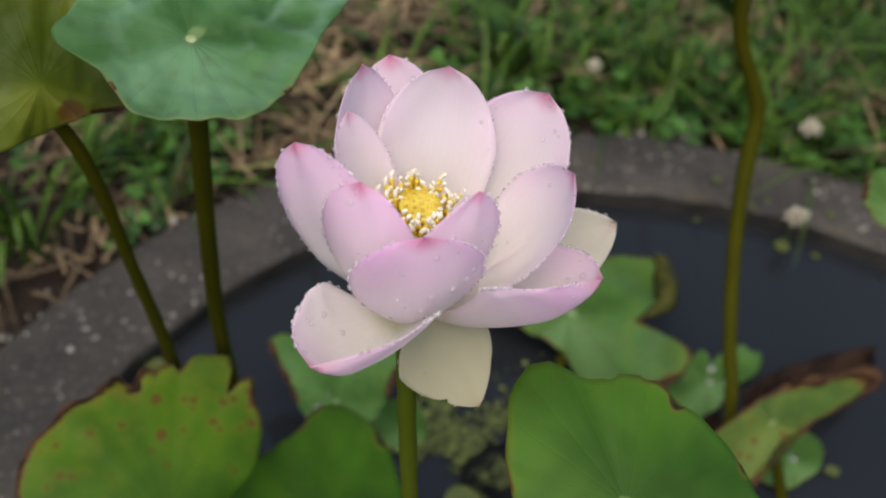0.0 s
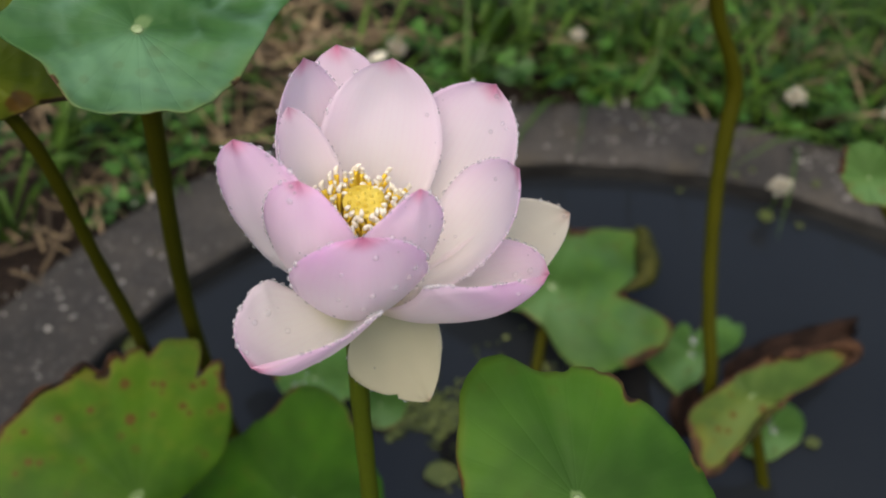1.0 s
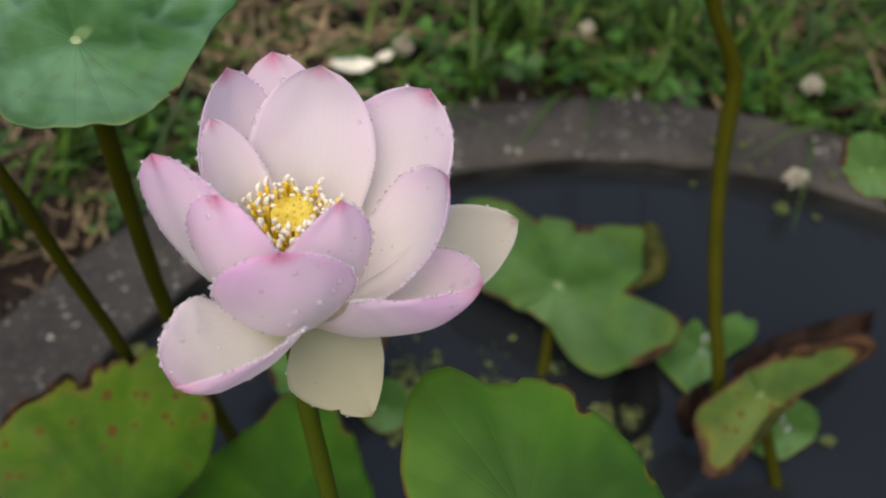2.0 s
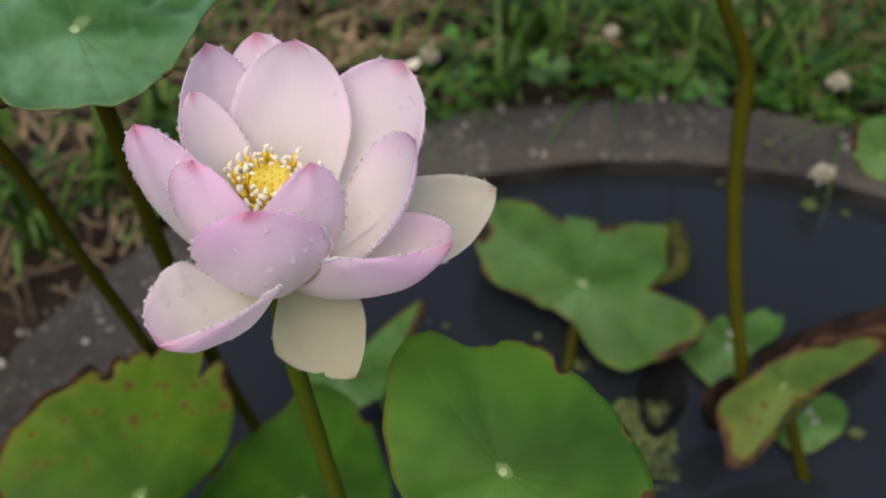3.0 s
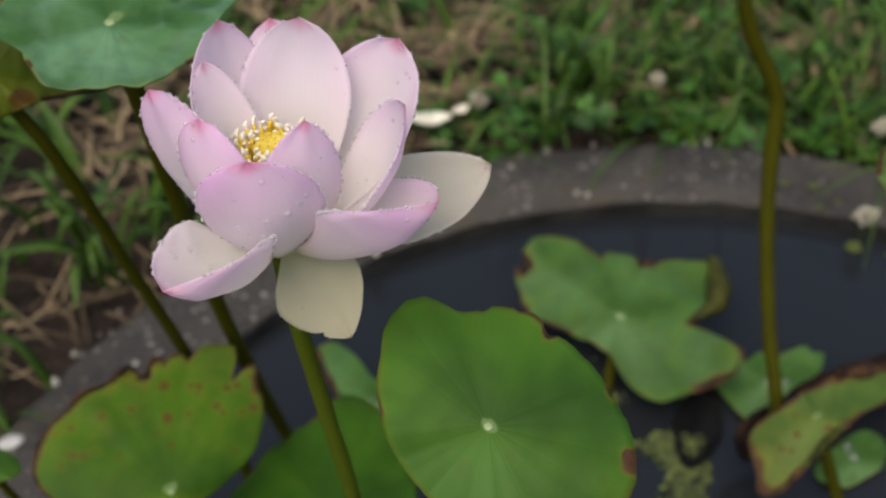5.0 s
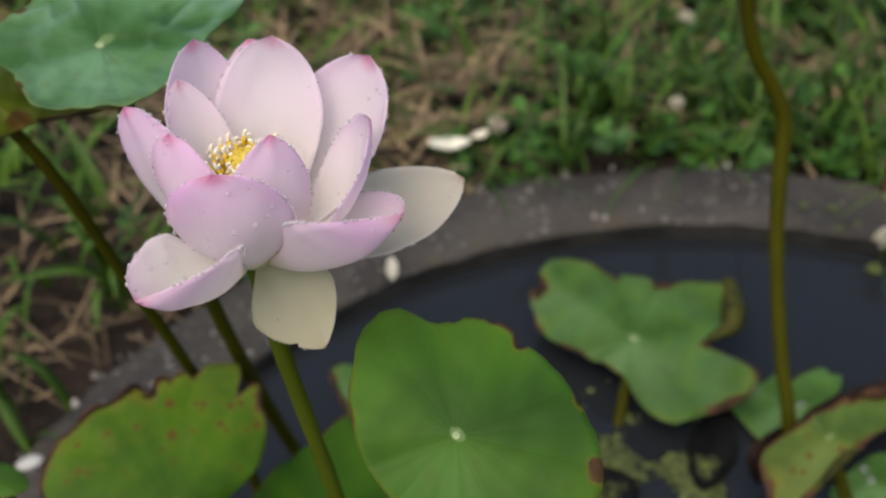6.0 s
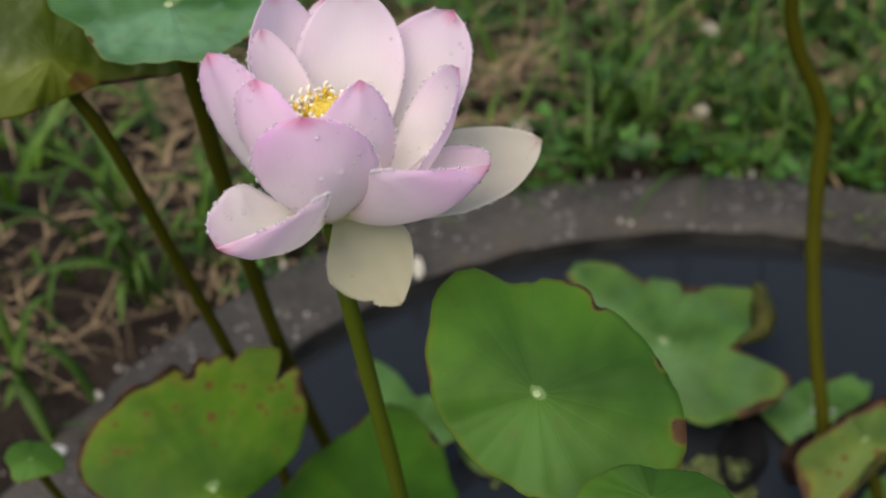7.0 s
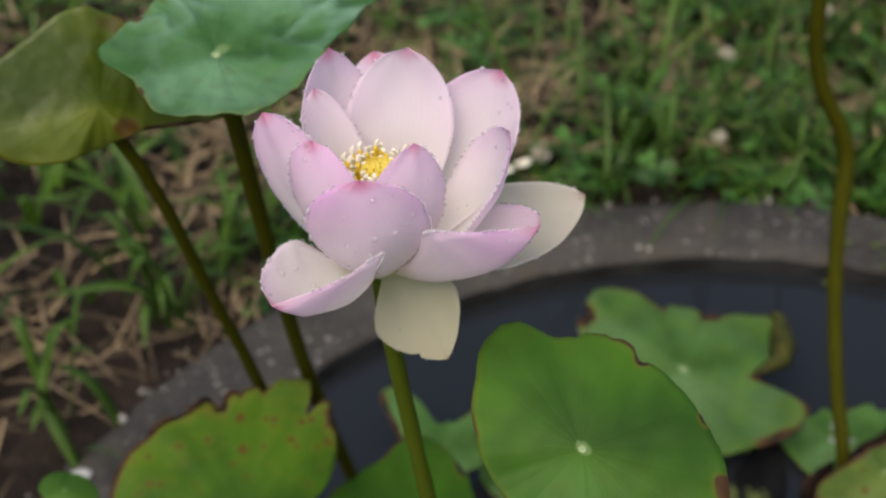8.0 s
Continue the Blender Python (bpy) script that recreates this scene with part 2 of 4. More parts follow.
PETAL = petal_material()
STEM = stem_material("stem_skin", (0.024, 0.026, 0.0012), (0.060, 0.059, 0.0025))
FLOWER_STEM = stem_material("flower_stem_skin", (0.044, 0.064, 0.005), (0.098, 0.128, 0.010))
RIM = rim_material()
WATER = water_material()
DROP = drop_material()
SOIL = soil_material()
LEAF_SPOTTED = leaf_material("leaf_spotted", (0.054, 0.118, 0.005), (0.031, 0.090, 0.005), (0.080, 0.145, 0.018), 0.35, 0.95)
LEAF_FRESH = leaf_material("leaf_fresh", (0.047, 0.122, 0.009), (0.026, 0.082, 0.009), (0.080, 0.160, 0.040), 0.10, 0.10)
LEAF_DEEP = leaf_material("leaf_deep", (0.036, 0.105, 0.005), (0.023, 0.075, 0.004), (0.058, 0.140, 0.015), 0.06, 0.10)
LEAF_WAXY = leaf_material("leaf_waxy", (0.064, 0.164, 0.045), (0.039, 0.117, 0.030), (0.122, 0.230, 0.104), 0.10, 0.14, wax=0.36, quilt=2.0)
LEAF_FLOAT = leaf_material("leaf_floating", (0.086, 0.186, 0.036), (0.060, 0.145, 0.026), (0.145, 0.245, 0.080), 0.25, 0.35, wax=0.15, quilt=1.2)
LEAF_PALE = leaf_material("leaf_pale", (0.070, 0.150, 0.028), (0.047, 0.116, 0.020), (0.115, 0.185, 0.066), 0.30, 0.3, wax=0.10)
LEAF_DRY = leaf_material("leaf_dry", (0.092, 0.132, 0.022), (0.056, 0.110, 0.020), (0.135, 0.180, 0.054), 1.35, 1.0)
UNDERSIDE = leaf_material("leaf_underside", (0.105, 0.138, 0.011), (0.050, 0.082, 0.006), (0.150, 0.185, 0.040), 0.25, 1.0, under=True, quilt=1.3, gloss=0.35)
CALYX = plain("calyx_cream", (0.55, 0.56, 0.28), (0.70, 0.68, 0.42), 120, 0.5, through=0.2)
NAVEL = plain("leaf_navel", (0.20, 0.28, 0.12), (0.32, 0.40, 0.22), 200, 0.8, spec=0.1)
YELLOW = plain("pollen_yellow", (0.82, 0.54, 0.03), (0.92, 0.70, 0.08), 90, 0.55, through=0.15)
SEEDPOD = plain("seed_pod_yellow", (0.58, 0.42, 0.04), (0.76, 0.62, 0.12), 120, 0.5)
ANTHER = plain("anther_white", (0.88, 0.82, 0.62), (0.92, 0.89, 0.78), 150, 0.5, through=0.1)
GRASS = plain("grass_green", (0.017, 0.058, 0.004), (0.088, 0.170, 0.016), 30, 0.5, through=0.25, island=0.7)
CLOVER = plain("clover_green", (0.020, 0.082, 0.010), (0.062, 0.160, 0.024), 40, 0.55, through=0.2, island=0.7)
STRAW = plain("dry_straw", (0.072, 0.048, 0.026), (0.30, 0.22, 0.125), 40, 0.7, through=0.08, island=0.8)
BLOSSOM = plain("clover_blossom", (0.46, 0.42, 0.30), (0.66, 0.63, 0.54), 200, 0.6, through=0.15)
SCUM = plain("pond_scum", (0.016, 0.028, 0.005), (0.105, 0.130, 0.030), 60, 0.6, island=0.9)
GRIT = plain("pale_grit", (0.09, 0.08, 0.065), (0.32, 0.30, 0.27), 80, 0.75, island=0.8)
GRIT_WHITE = plain("pale_stone", (0.32, 0.31, 0.29), (0.55, 0.54, 0.52), 60, 0.7)
DEAD = plain("dead_leaf", (0.008, 0.005, 0.004), (0.034, 0.019, 0.013), 40, 0.8, 0.7, 0.003, spec=0.1)
OLIVE_FOLD = plain("olive_fold", (0.018, 0.021, 0.004), (0.060, 0.060, 0.009), 60, 0.6, spec=0.15)
CRISP = plain("dried_margin", (0.018, 0.011, 0.008), (0.085, 0.042, 0.022), 70, 0.8, 0.7, 0.002, spec=0.1)
WET_CONCRETE = plain("wet_concrete", (0.016, 0.015, 0.014), (0.040, 0.038, 0.034), 25, 0.5, spec=0.4)
DEBRIS = plain("black_sludge", (0.004, 0.0045, 0.005), (0.010, 0.010, 0.010), 40, 0.9, spec=0.05)


# ---------------------------------------------------------------- mesh helpers
def mesh_of(name, verts, faces, mats, smooth=True, floats=None, vectors=None, slots=None):
    """One mesh from vertices and faces, with named point attributes."""
    me = bpy.data.meshes.new(name)
    me.from_pydata([tuple(v) for v in verts], [], faces)
    for mat in mats if isinstance(mats, (list, tuple)) else [mats]:
        me.materials.append(mat)
    for key, values in (floats or {}).items():
        me.attributes.new(key, "FLOAT", "POINT").data.foreach_set("value", np.asarray(values, np.float32))
    for key, values in (vectors or {}).items():
        me.attributes.new(key, "FLOAT_VECTOR", "POINT").data.foreach_set("vector", np.asarray(values, np.float32).ravel())
    if slots is not None:
        me.polygons.foreach_set("material_index", np.asarray(slots, np.int32))
    me.polygons.foreach_set("use_smooth", [smooth] * len(me.polygons))
    me.update()
    return me


def part(name, data, mat=None, parent=None, label=""):
    """Links a mesh or bmesh as one object under a thing or part."""
    if isinstance(data, bmesh.types.BMesh):
        me = bpy.data.meshes.new(name)
        data.to_mesh(me)
        data.free()
        me.polygons.foreach_set("use_smooth", [True] * len(me.polygons))
        data = me
    if mat:
        data.materials.append(mat)
    ob = new(name, data)
    if parent:
        ob.parent = parent
    return tagged(ob, label)


def thing(name, label, category, group="", place=(0, 0, 0)):
    ob = new(name)
    ob.empty_display_size = 0.01
    ob.location = place
    return tagged(ob, label, category, group)


def spline(points, steps):
    """Points along a smooth curve through the given points."""
    p = [Vector(q) for q in points]
    p = [p[0] * 2 - p[1], *p, p[-1] * 2 - p[-2]]
    out = []
    for k in range(1, len(p) - 2):
        for j in range(steps):
            t = j / steps
            a, b, c, d = p[k - 1 : k + 3]
            out.append(0.5 * (2 * b + (c - a) * t + (2 * a - 5 * b + 4 * c - d) * t * t + (3 * b - a - 3 * c + d) * t ** 3))
    return out + [p[-2]]


def tube(name, points, radii, mat, steps=8, sides=12, bumpy=0.0, seed=0):
    """A tapering round stalk through points, closed at both ends."""
    line = spline(points, steps)
    total = len(line)
    verts, faces = [], []
    side = Vector((1, 0.13, 0.07))
    for k, c in enumerate(line):
        d = (line[min(k + 1, total - 1)] - line[max(k - 1, 0)]).normalized()
        side = (side - d * side.dot(d)).normalized()
        other = d.cross(side)
        s = k / (total - 1) * (len(radii) - 1)
        i = min(int(s), len(radii) - 2)
        r = radii[i] + (radii[i + 1] - radii[i]) * (s - i)
        for j in range(sides):
            a = 2 * math.pi * j / sides
            w = side * math.cos(a) + other * math.sin(a)
            rr = r * (1 + bumpy * noise.noise(Vector((c + w * r) * 60) + Vector((seed, 0, 0))))
            verts.append(c + w * rr)
    for k in range(total - 1):
        for j in range(sides):
            a, b = k * sides + j, k * sides + (j + 1) % sides
            faces.append((a, b, b + sides, a + sides))
    faces.append(tuple(reversed(range(sides))))
    faces.append(tuple(range((total - 1) * sides, total * sides)))
    return mesh_of(name, verts, faces, mat)


def blob(name, mat, size=1.0, squash=1.0, sides=8, rings=5):
    """A small rounded lump, flat underneath."""
    verts, faces = [], []
    for i in range(rings + 1):
        a = i / rings * math.pi / 2
        for j in range(sides):
            b = 2 * math.pi * j / sides
            verts.append((size * math.cos(a) * math.cos(b), size * math.cos(a) * math.sin(b), size * squash * math.sin(a)))
    for i in range(rings):
        for j in range(sides):
            a, b = i * sides + j, i * sides + (j + 1) % sides
            faces.append((a, b, b + sides, a + sides))
    faces.append(tuple(reversed(range(sides))))
    return mesh_of(name, verts, faces, mat)


# ---------------------------------------------------------------- ground, tub and water
TUB = Vector((0.250, 0.342, 0.0))
R_OUT, R_IN, WATER_Z = 0.640, 0.541, -0.022


def lathe(name, profile, mat, around=144, rough=0.0):
    verts, faces = [], []
    n = len(profile)
    for j in range(around):
        a = 2 * math.pi * j / around
        for r, z in profile:
            v = Vector((TUB.x + r * math.cos(a), TUB.y + r * math.sin(a), z))
            k = rough * noise.noise(v * 22) + rough * 0.5 * noise.noise(v * 70)
            verts.append(v + Vector((math.cos(a) * k, math.sin(a) * k, k * 0.7)))
    for j in range(around):
        for i in range(n - 1):
            a, b = j * n + i, ((j + 1) % around) * n + i
            faces.append((a, b, b + 1, a + 1))
    return mesh_of(name, verts, faces, mat)


def build_setting():
    rings = [R_OUT - 0.02] + [R_OUT + 0.02 * 1.13 ** k for k in range(64)]
    verts, faces = [], []
    around = 160
    for r in rings:
        for j in range(around):
            a = 2 * math.pi * j / around
            v = Vector((TUB.x + r * math.cos(a), TUB.y + r * math.sin(a), 0))
            z = -0.03 + 0.022 * noise.noise(v * 5) + 0.012 * noise.noise(v * 17)
            verts.append((v.x, v.y, z if r < 6 else -0.03))
    for k in range(len(rings) - 1):
        for j in range(around):
            a, b = k * around + j, k * around + (j + 1) % around
            faces.append((a, a + around, b + around, b))
    ground = new("ground", mesh_of("ground", verts, faces, SOIL))
    tagged(ground, "dark garden soil under grass and straw", "ground", kind="structure")

    tub = thing("round_tub", "round sunken dark concrete tub filled with water", "tub", place=TUB)
    keep = Matrix.Translation(-TUB)
    rim = [(R_OUT, -0.20), (R_OUT, -0.012), (R_OUT - 0.004, -0.004), (R_OUT - 0.012, 0.0)]
    rim += [(R_OUT - 0.012 - (R_OUT - R_IN - 0.024) * k / 7, 0.001) for k in range(1, 7)]
    rim += [(R_IN + 0.012, 0.0), (R_IN + 0.004, -0.003), (R_IN, -0.007), (R_IN + 0.003, -0.009)]
    ob = part("rim", lathe("rim", rim, RIM, rough=0.0035), None, tub, "weathered dark grey concrete rim with pale flecks")
    ob.data.transform(keep)
    wall = [(R_IN + 0.003, -0.0085), (R_IN + 0.002, -0.05), (R_IN - 0.004, -0.12), (R_IN - 0.02, -0.36), (R_IN - 0.06, -0.40), (0.02, -0.41)]
    ob = part("inner_wall", lathe("inner_wall", wall, WET_CONCRETE), None, tub)
    ob.data.transform(keep)

    bm = bmesh.new()
    bmesh.ops.create_circle(bm, cap_ends=True, segments=96, radius=R_IN + 0.0005)
    ob = part("water", bm, WATER)
    ob.location = (TUB.x, TUB.y, WATER_Z)
    tagged(ob, "still dark blue-grey water in the tub", "water", kind="structure")


build_setting()


# ---------------------------------------------------------------- lotus leaves
def radius_at(radii, a):
    """Smooth closed outline through evenly spaced radii."""
    n = len(radii)
    s = (a / (2 * math.pi) % 1) * n
    i, t = int(s), s % 1
    p, q, r, u = (radii[(i + k) % n] for k in (-1, 0, 1, 2))
    return 0.5 * (2 * q + (r - p) * t + (2 * p - 5 * q + 4 * r - u) * t * t + (3 * q - p - 3 * r + u) * t ** 3)


def leaf_blade(normal, mm, mats, cup=0.0, wave=0.1, ruffle=0.02, notches=(), brown=(), crinkle=0.0, seed=0, rings=16, around=150, thick=0.0007):
    """A lotus leaf blade in a frame whose x lies along the world's x. cup lifts the margin, wave bends it, notches and brown patches are (angle, width, depth), crinkle wrinkles its far half."""
    n = Vector(normal).normalized()
    ex = Vector((1, 0, 0))
    ex = (ex - n * ex.dot(n)).normalized()
    ey = n.cross(ex)
    turn = Matrix((ex, ey, n)).transposed()
    mean = sum(mm) / len(mm) / 1000
    tops, rad, place, dead, crease_shade = [], [], [], [], []
    for i in range(rings + 1):
        f = i / rings
        for j in range(around):
            a = 2 * math.pi * j / around
            r = radius_at(mm, a) / 1000
            r *= 1 + ruffle * noise.noise(Vector((math.cos(a) * 4, math.sin(a) * 4, seed))) + ruffle * 0.6 * noise.noise(Vector((math.cos(a) * 13, math.sin(a) * 13, seed + 5)))
            cut = 0.0
            for at, width, depth in notches:
                d = (a - radians(at) + math.pi) % (2 * math.pi) - math.pi
                cut = max(cut, depth * max(0, 1 - (abs(d) / radians(width)) ** 1.5))
            rr = r * f * (1 - cut * f ** 2)
            x, y = rr * math.cos(a), rr * math.sin(a)
            z = cup * mean * f ** 2 - 0.004 * mean * math.exp(-((f / 0.10) ** 2))
            z += wave * mean * f ** 1.6 * noise.noise(Vector((math.cos(a) * 1.3, math.sin(a) * 1.3, seed + 9)))
            z += wave * 0.35 * mean * f ** 2 * noise.noise(Vector((math.cos(a) * 4, math.sin(a) * 4, seed + 3)))
            z += 0.0006 * mean * math.cos(a * 21) * min(1, f * 2.5) * (1 - 0.4 * f)
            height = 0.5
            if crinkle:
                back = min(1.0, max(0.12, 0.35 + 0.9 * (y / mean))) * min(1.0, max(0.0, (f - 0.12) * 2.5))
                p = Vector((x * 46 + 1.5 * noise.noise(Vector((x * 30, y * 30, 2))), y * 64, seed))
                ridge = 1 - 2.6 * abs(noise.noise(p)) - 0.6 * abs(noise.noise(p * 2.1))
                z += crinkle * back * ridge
                # wrinkle height, by which the leaf colour paints lit ridges and shaded hollows
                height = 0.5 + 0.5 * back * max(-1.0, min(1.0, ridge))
            crease_shade.append(height)
            stain = 0.0
            for at, width, depth in brown:
                d = abs((a - radians(at) + math.pi) % (2 * math.pi) - math.pi) / radians(width)
                stain = max(stain, min(1.0, 2 * max(0, 1 - d)) * min(1.0, max(0, (f - 1 + depth) / depth) * 1.6))
            dead.append(stain)
            tops.append(Vector((x, y, z)))
            rad.append(f)
            place.append((rr * math.cos(a), rr * math.sin(a), 0))
    count = len(tops)
    verts = [turn @ v for v in tops] + [turn @ (v - Vector((0, 0, thick))) for v in tops]
    faces, slots = [], []
    for i in range(rings):
        for j in range(around):
            a, b = i * around + j, i * around + (j + 1) % around
            faces.append((a, a + around, b + around, b))
            slots.append(0)
            faces.append((count + a, count + b, count + b + around, count + a + around))
            slots.append(1)
    for j in range(around):
        a, b = rings * around + j, rings * around + (j + 1) % around
        faces.append((a, a + count, b + count, b))
        slots.append(0)
    return mesh_of("blade", verts, faces, mats, floats={"rad": rad + rad, "dead": dead + dead, "crease_shade": crease_shade + crease_shade}, vectors={"place": place + place}, slots=slots)


def drops_on(blade_mesh, count, size, seed, near=1.0):
    """Water beads lying on a leaf's upper face."""
    rng = random.Random(seed)
    half = len(blade_mesh.vertices) // 2
    bead = [(math.cos(b) * math.cos(a), math.sin(b) * math.cos(a), math.sin(a)) for a in (0, 0.5, 1.0, 1.4) for b in (k * math.pi / 4 for k in range(8))]
    quads = [(i * 8 + j, i * 8 + (j + 1) % 8, (i + 1) * 8 + (j + 1) % 8, (i + 1) * 8 + j) for i in range(3) for j in range(8)]
    verts, faces = [], []
    for _ in range(count):
        v = blade_mesh.vertices[rng.randrange(int(half * near))]
        r = size * rng.uniform(0.4, 1.2)
        turn = v.normal.to_track_quat("Z", "Y")
        base = len(verts)
        verts += [v.co + turn @ Vector((x * r, y * r, z * r * 0.7)) for x, y, z in bead]
        faces += [tuple(base + k for k in q) for q in quads] + [tuple(base + 24 + k for k in range(8))]
    return mesh_of("water_bead", verts, faces, DROP)


def curled_edge(blade_mesh, start, end, thick, mat=None, rings=16, around=150, seed=0):
    """The dried margin of a leaf, rolled into a thin dark roll between two angles; with a material of its own it is a broad smooth fold."""
    lo, hi = int(start / 360 * around), int(end / 360 * around)
    pts = [blade_mesh.vertices[rings * around + j % around].co.copy() for j in range(lo, hi + 1, 2)]
    pts = [p + Vector((0, 0, thick * 0.4)) for p in pts]
    radii = [thick * (0.25 + 0.75 * abs(math.sin(2.3 * k + seed))) for k in range(len(pts))]
    if mat:
        radii = [thick * (0.3 + 0.7 * math.sin(math.pi * k / (len(pts) - 1))) for k in range(len(pts))]
    radii[0] = radii[-1] = thick * 0.15
    return tube("curled_edge", pts, radii, mat or CRISP, 4, 7, bumpy=0.15 if mat else 0.6, seed=seed)


def lotus_leaf(label, hub, normal, mm, top, foot=None, stalk=(0.0042, 0.0055), beads=0, bend=0.0, way=(), rolled=(), bead=0.0024, **shape):
    group = "lotus leaves in the tub"
    ob = thing("lotus_leaf", label, "lotus leaf", group, hub)
    me = leaf_blade(normal, mm, [top, UNDERSIDE], **shape)
    part("blade", me, None, ob)
    n = Vector(normal).normalized()
    navel = part("navel", blob("navel", NAVEL, 0.036 * sum(mm) / len(mm) / 1000, 0.12, 12, 4), None, ob, "pale round leaf centre")
    navel.matrix_local = Matrix.Translation(n * 0.0002) @ n.to_track_quat("Z", "Y").to_matrix().to_4x4()
    if beads:
        tagged(part("water_bead", drops_on(me, beads, bead, len(mm) + beads, 0.8), None, ob, "clear rain drops"), kind="stuff")
    for k, (start, end, thick, *mat) in enumerate(rolled):
        part("curled_edge", curled_edge(me, start, end, thick, *mat, seed=k + len(mm)), None, ob, "olive folded-over margin" if mat else "dark brown dried rolled margin")
    if foot:
        end = Vector(foot) - Vector(hub)
        under = -Vector(normal).normalized() * 0.004
        mid = (under + end) / 2 + Vector((bend, 0, 0))
        part("petiole", tube("petiole", [under, mid, end], [stalk[0], stalk[1]], STEM, bumpy=0.12), None, ob, "prickly olive-green stalk")
    if way:
        part("petiole", tube("petiole", [Vector(p) - Vector(hub) for p in way], [0.0031, 0.0033, 0.0038, 0.0042], STEM, bumpy=0.12), None, ob, "prickly olive-green stalk")
    return ob


def build_leaves():
    lotus_leaf("yellow-green lotus leaf with rust spots and torn brown edge", (-0.145, 0.351, 0.187), (0.15, -0.35, 0.92),
               (19, 25, 35, 54, 68, 82, 96, 96, 87, 86, 82, 81, 82, 84, 83, 78, 61, 44, 31, 24, 19, 16, 14, 13, 12, 12, 12, 13, 14, 16), LEAF_SPOTTED, foot=(-0.09, 0.42, -0.05), stalk=(0.0034, 0.0042),
               cup=-0.10, wave=0.10, notches=((112, 5, 0.12), (103, 2, 0.04), (93, 2.5, 0.07), (72, 3, 0.22), (60, 3, 0.03)),
               brown=((115, 8, 0.16), (93, 3, 0.06), (63, 4, 0.10), (140, 30, 0.04), (175, 30, 0.03)), rolled=((104, 128, 0.0024), (134, 148, 0.0012)), seed=1)
    lotus_leaf("green lotus leaf with lobed, brown-nicked margin over water", (0.144, 0.686, 0.020), (-0.04, -0.12, 0.99),
               (73, 83, 89, 96, 101, 107, 100, 89, 79, 77, 76, 77, 79, 82, 84, 107, 117, 121, 118, 114, 108, 100, 91, 85, 75, 62, 51, 44, 41, 39, 37, 37, 37, 38, 39, 47, 60, 76, 88, 93, 94, 96, 101, 105, 111, 110, 106, 71), LEAF_PALE, foot=(0.125, 0.585, -0.05),
               cup=-0.03, wave=0.10, ruffle=0.03, notches=((100, 4, 0.08), (71, 4, 0.08), (63, 3, 0.06), (358, 6, 0.12), (144, 4, 0.07)),
               brown=((105, 8, 0.12), (68, 10, 0.14), (0, 9, 0.16), (146, 10, 0.16), (192, 10, 0.12), (318, 14, 0.10)), rolled=((62, 76, 0.0026), (352, 366, 0.003), (-4, 42, 0.0115, OLIVE_FOLD)), seed=2)
    lotus_leaf("broad fresh green lotus leaf with pale radiating veins", (0.035, 0.221, 0.415), (0.0, -0.45, 0.90),
               (51, 47, 45, 44, 45, 48, 47, 46, 57, 55, 47, 42, 38, 35, 33, 32, 32, 33, 36, 38, 43, 48, 53, 54), LEAF_FRESH, foot=(0.09, 0.33, -0.05), stalk=(0.0030, 0.0042),
               cup=-0.12, wave=0.16, notches=((62, 5, 0.06), (95, 4, 0.04), (78, 3, 0.03)), brown=((62, 6, 0.08), (350, 7, 0.14), (20, 5, 0.05)), seed=3)
    lotus_leaf("green lotus leaf with a folded lobe and rusty edge", (-0.055, 0.569, 0.020), (0.05, -0.15, 0.98),
               (37, 40, 44, 51, 62, 82, 101, 45, 28, 27, 26, 26, 30, 54, 72, 74, 71, 51, 42, 36, 33, 31, 30, 29, 28, 27, 26, 26, 27, 28, 27, 27, 27, 28, 29, 29, 30, 31, 34, 35), LEAF_FLOAT, foot=(-0.04, 0.55, -0.05), beads=4, cup=0.05, wave=0.2, brown=((150, 14, 0.2), (36, 16, 0.22), (60, 8, 0.15), (175, 20, 0.15)), rolled=((10, 54, 0.0034), (150, 196, 0.0022)), seed=4)
    lotus_leaf("small round pale lotus leaf floating on water", (0.0, 0.577, -0.0185), (0, 0, 1),
               (21, 23, 28, 30, 30, 27, 24, 21, 22, 25, 24, 22), LEAF_PALE, cup=0.02, wave=0.02, seed=5)
    lotus_leaf("deep green lotus leaf under the flower", (-0.063, 0.387, 0.131), (0.03, -0.20, 0.98),
               (55, 57, 59, 67, 77, 80, 62, 57, 59, 58, 63, 57, 46, 42, 37, 35, 37, 40, 45, 54), LEAF_DEEP, foot=(-0.04, 0.41, -0.06), stalk=(0.0034, 0.0042), cup=-0.02, wave=0.1, ruffle=0.03, brown=((100, 10, 0.06), (60, 6, 0.08)), seed=6)
    lotus_leaf("pale green lotus leaf with silvery drops lying on water", (0.274, 0.654, -0.0175), (0, 0, 1),
               (30, 51, 66, 52, 25, 34, 29, 27, 29, 48, 51, 47, 46, 49, 54, 35, 25, 22, 21, 23), LEAF_FLOAT, beads=6, bead=0.0040, cup=0.05, wave=0.04, brown=((60, 10, 0.12),), notches=((75, 8, 0.2), (40, 6, 0.12)), seed=7)
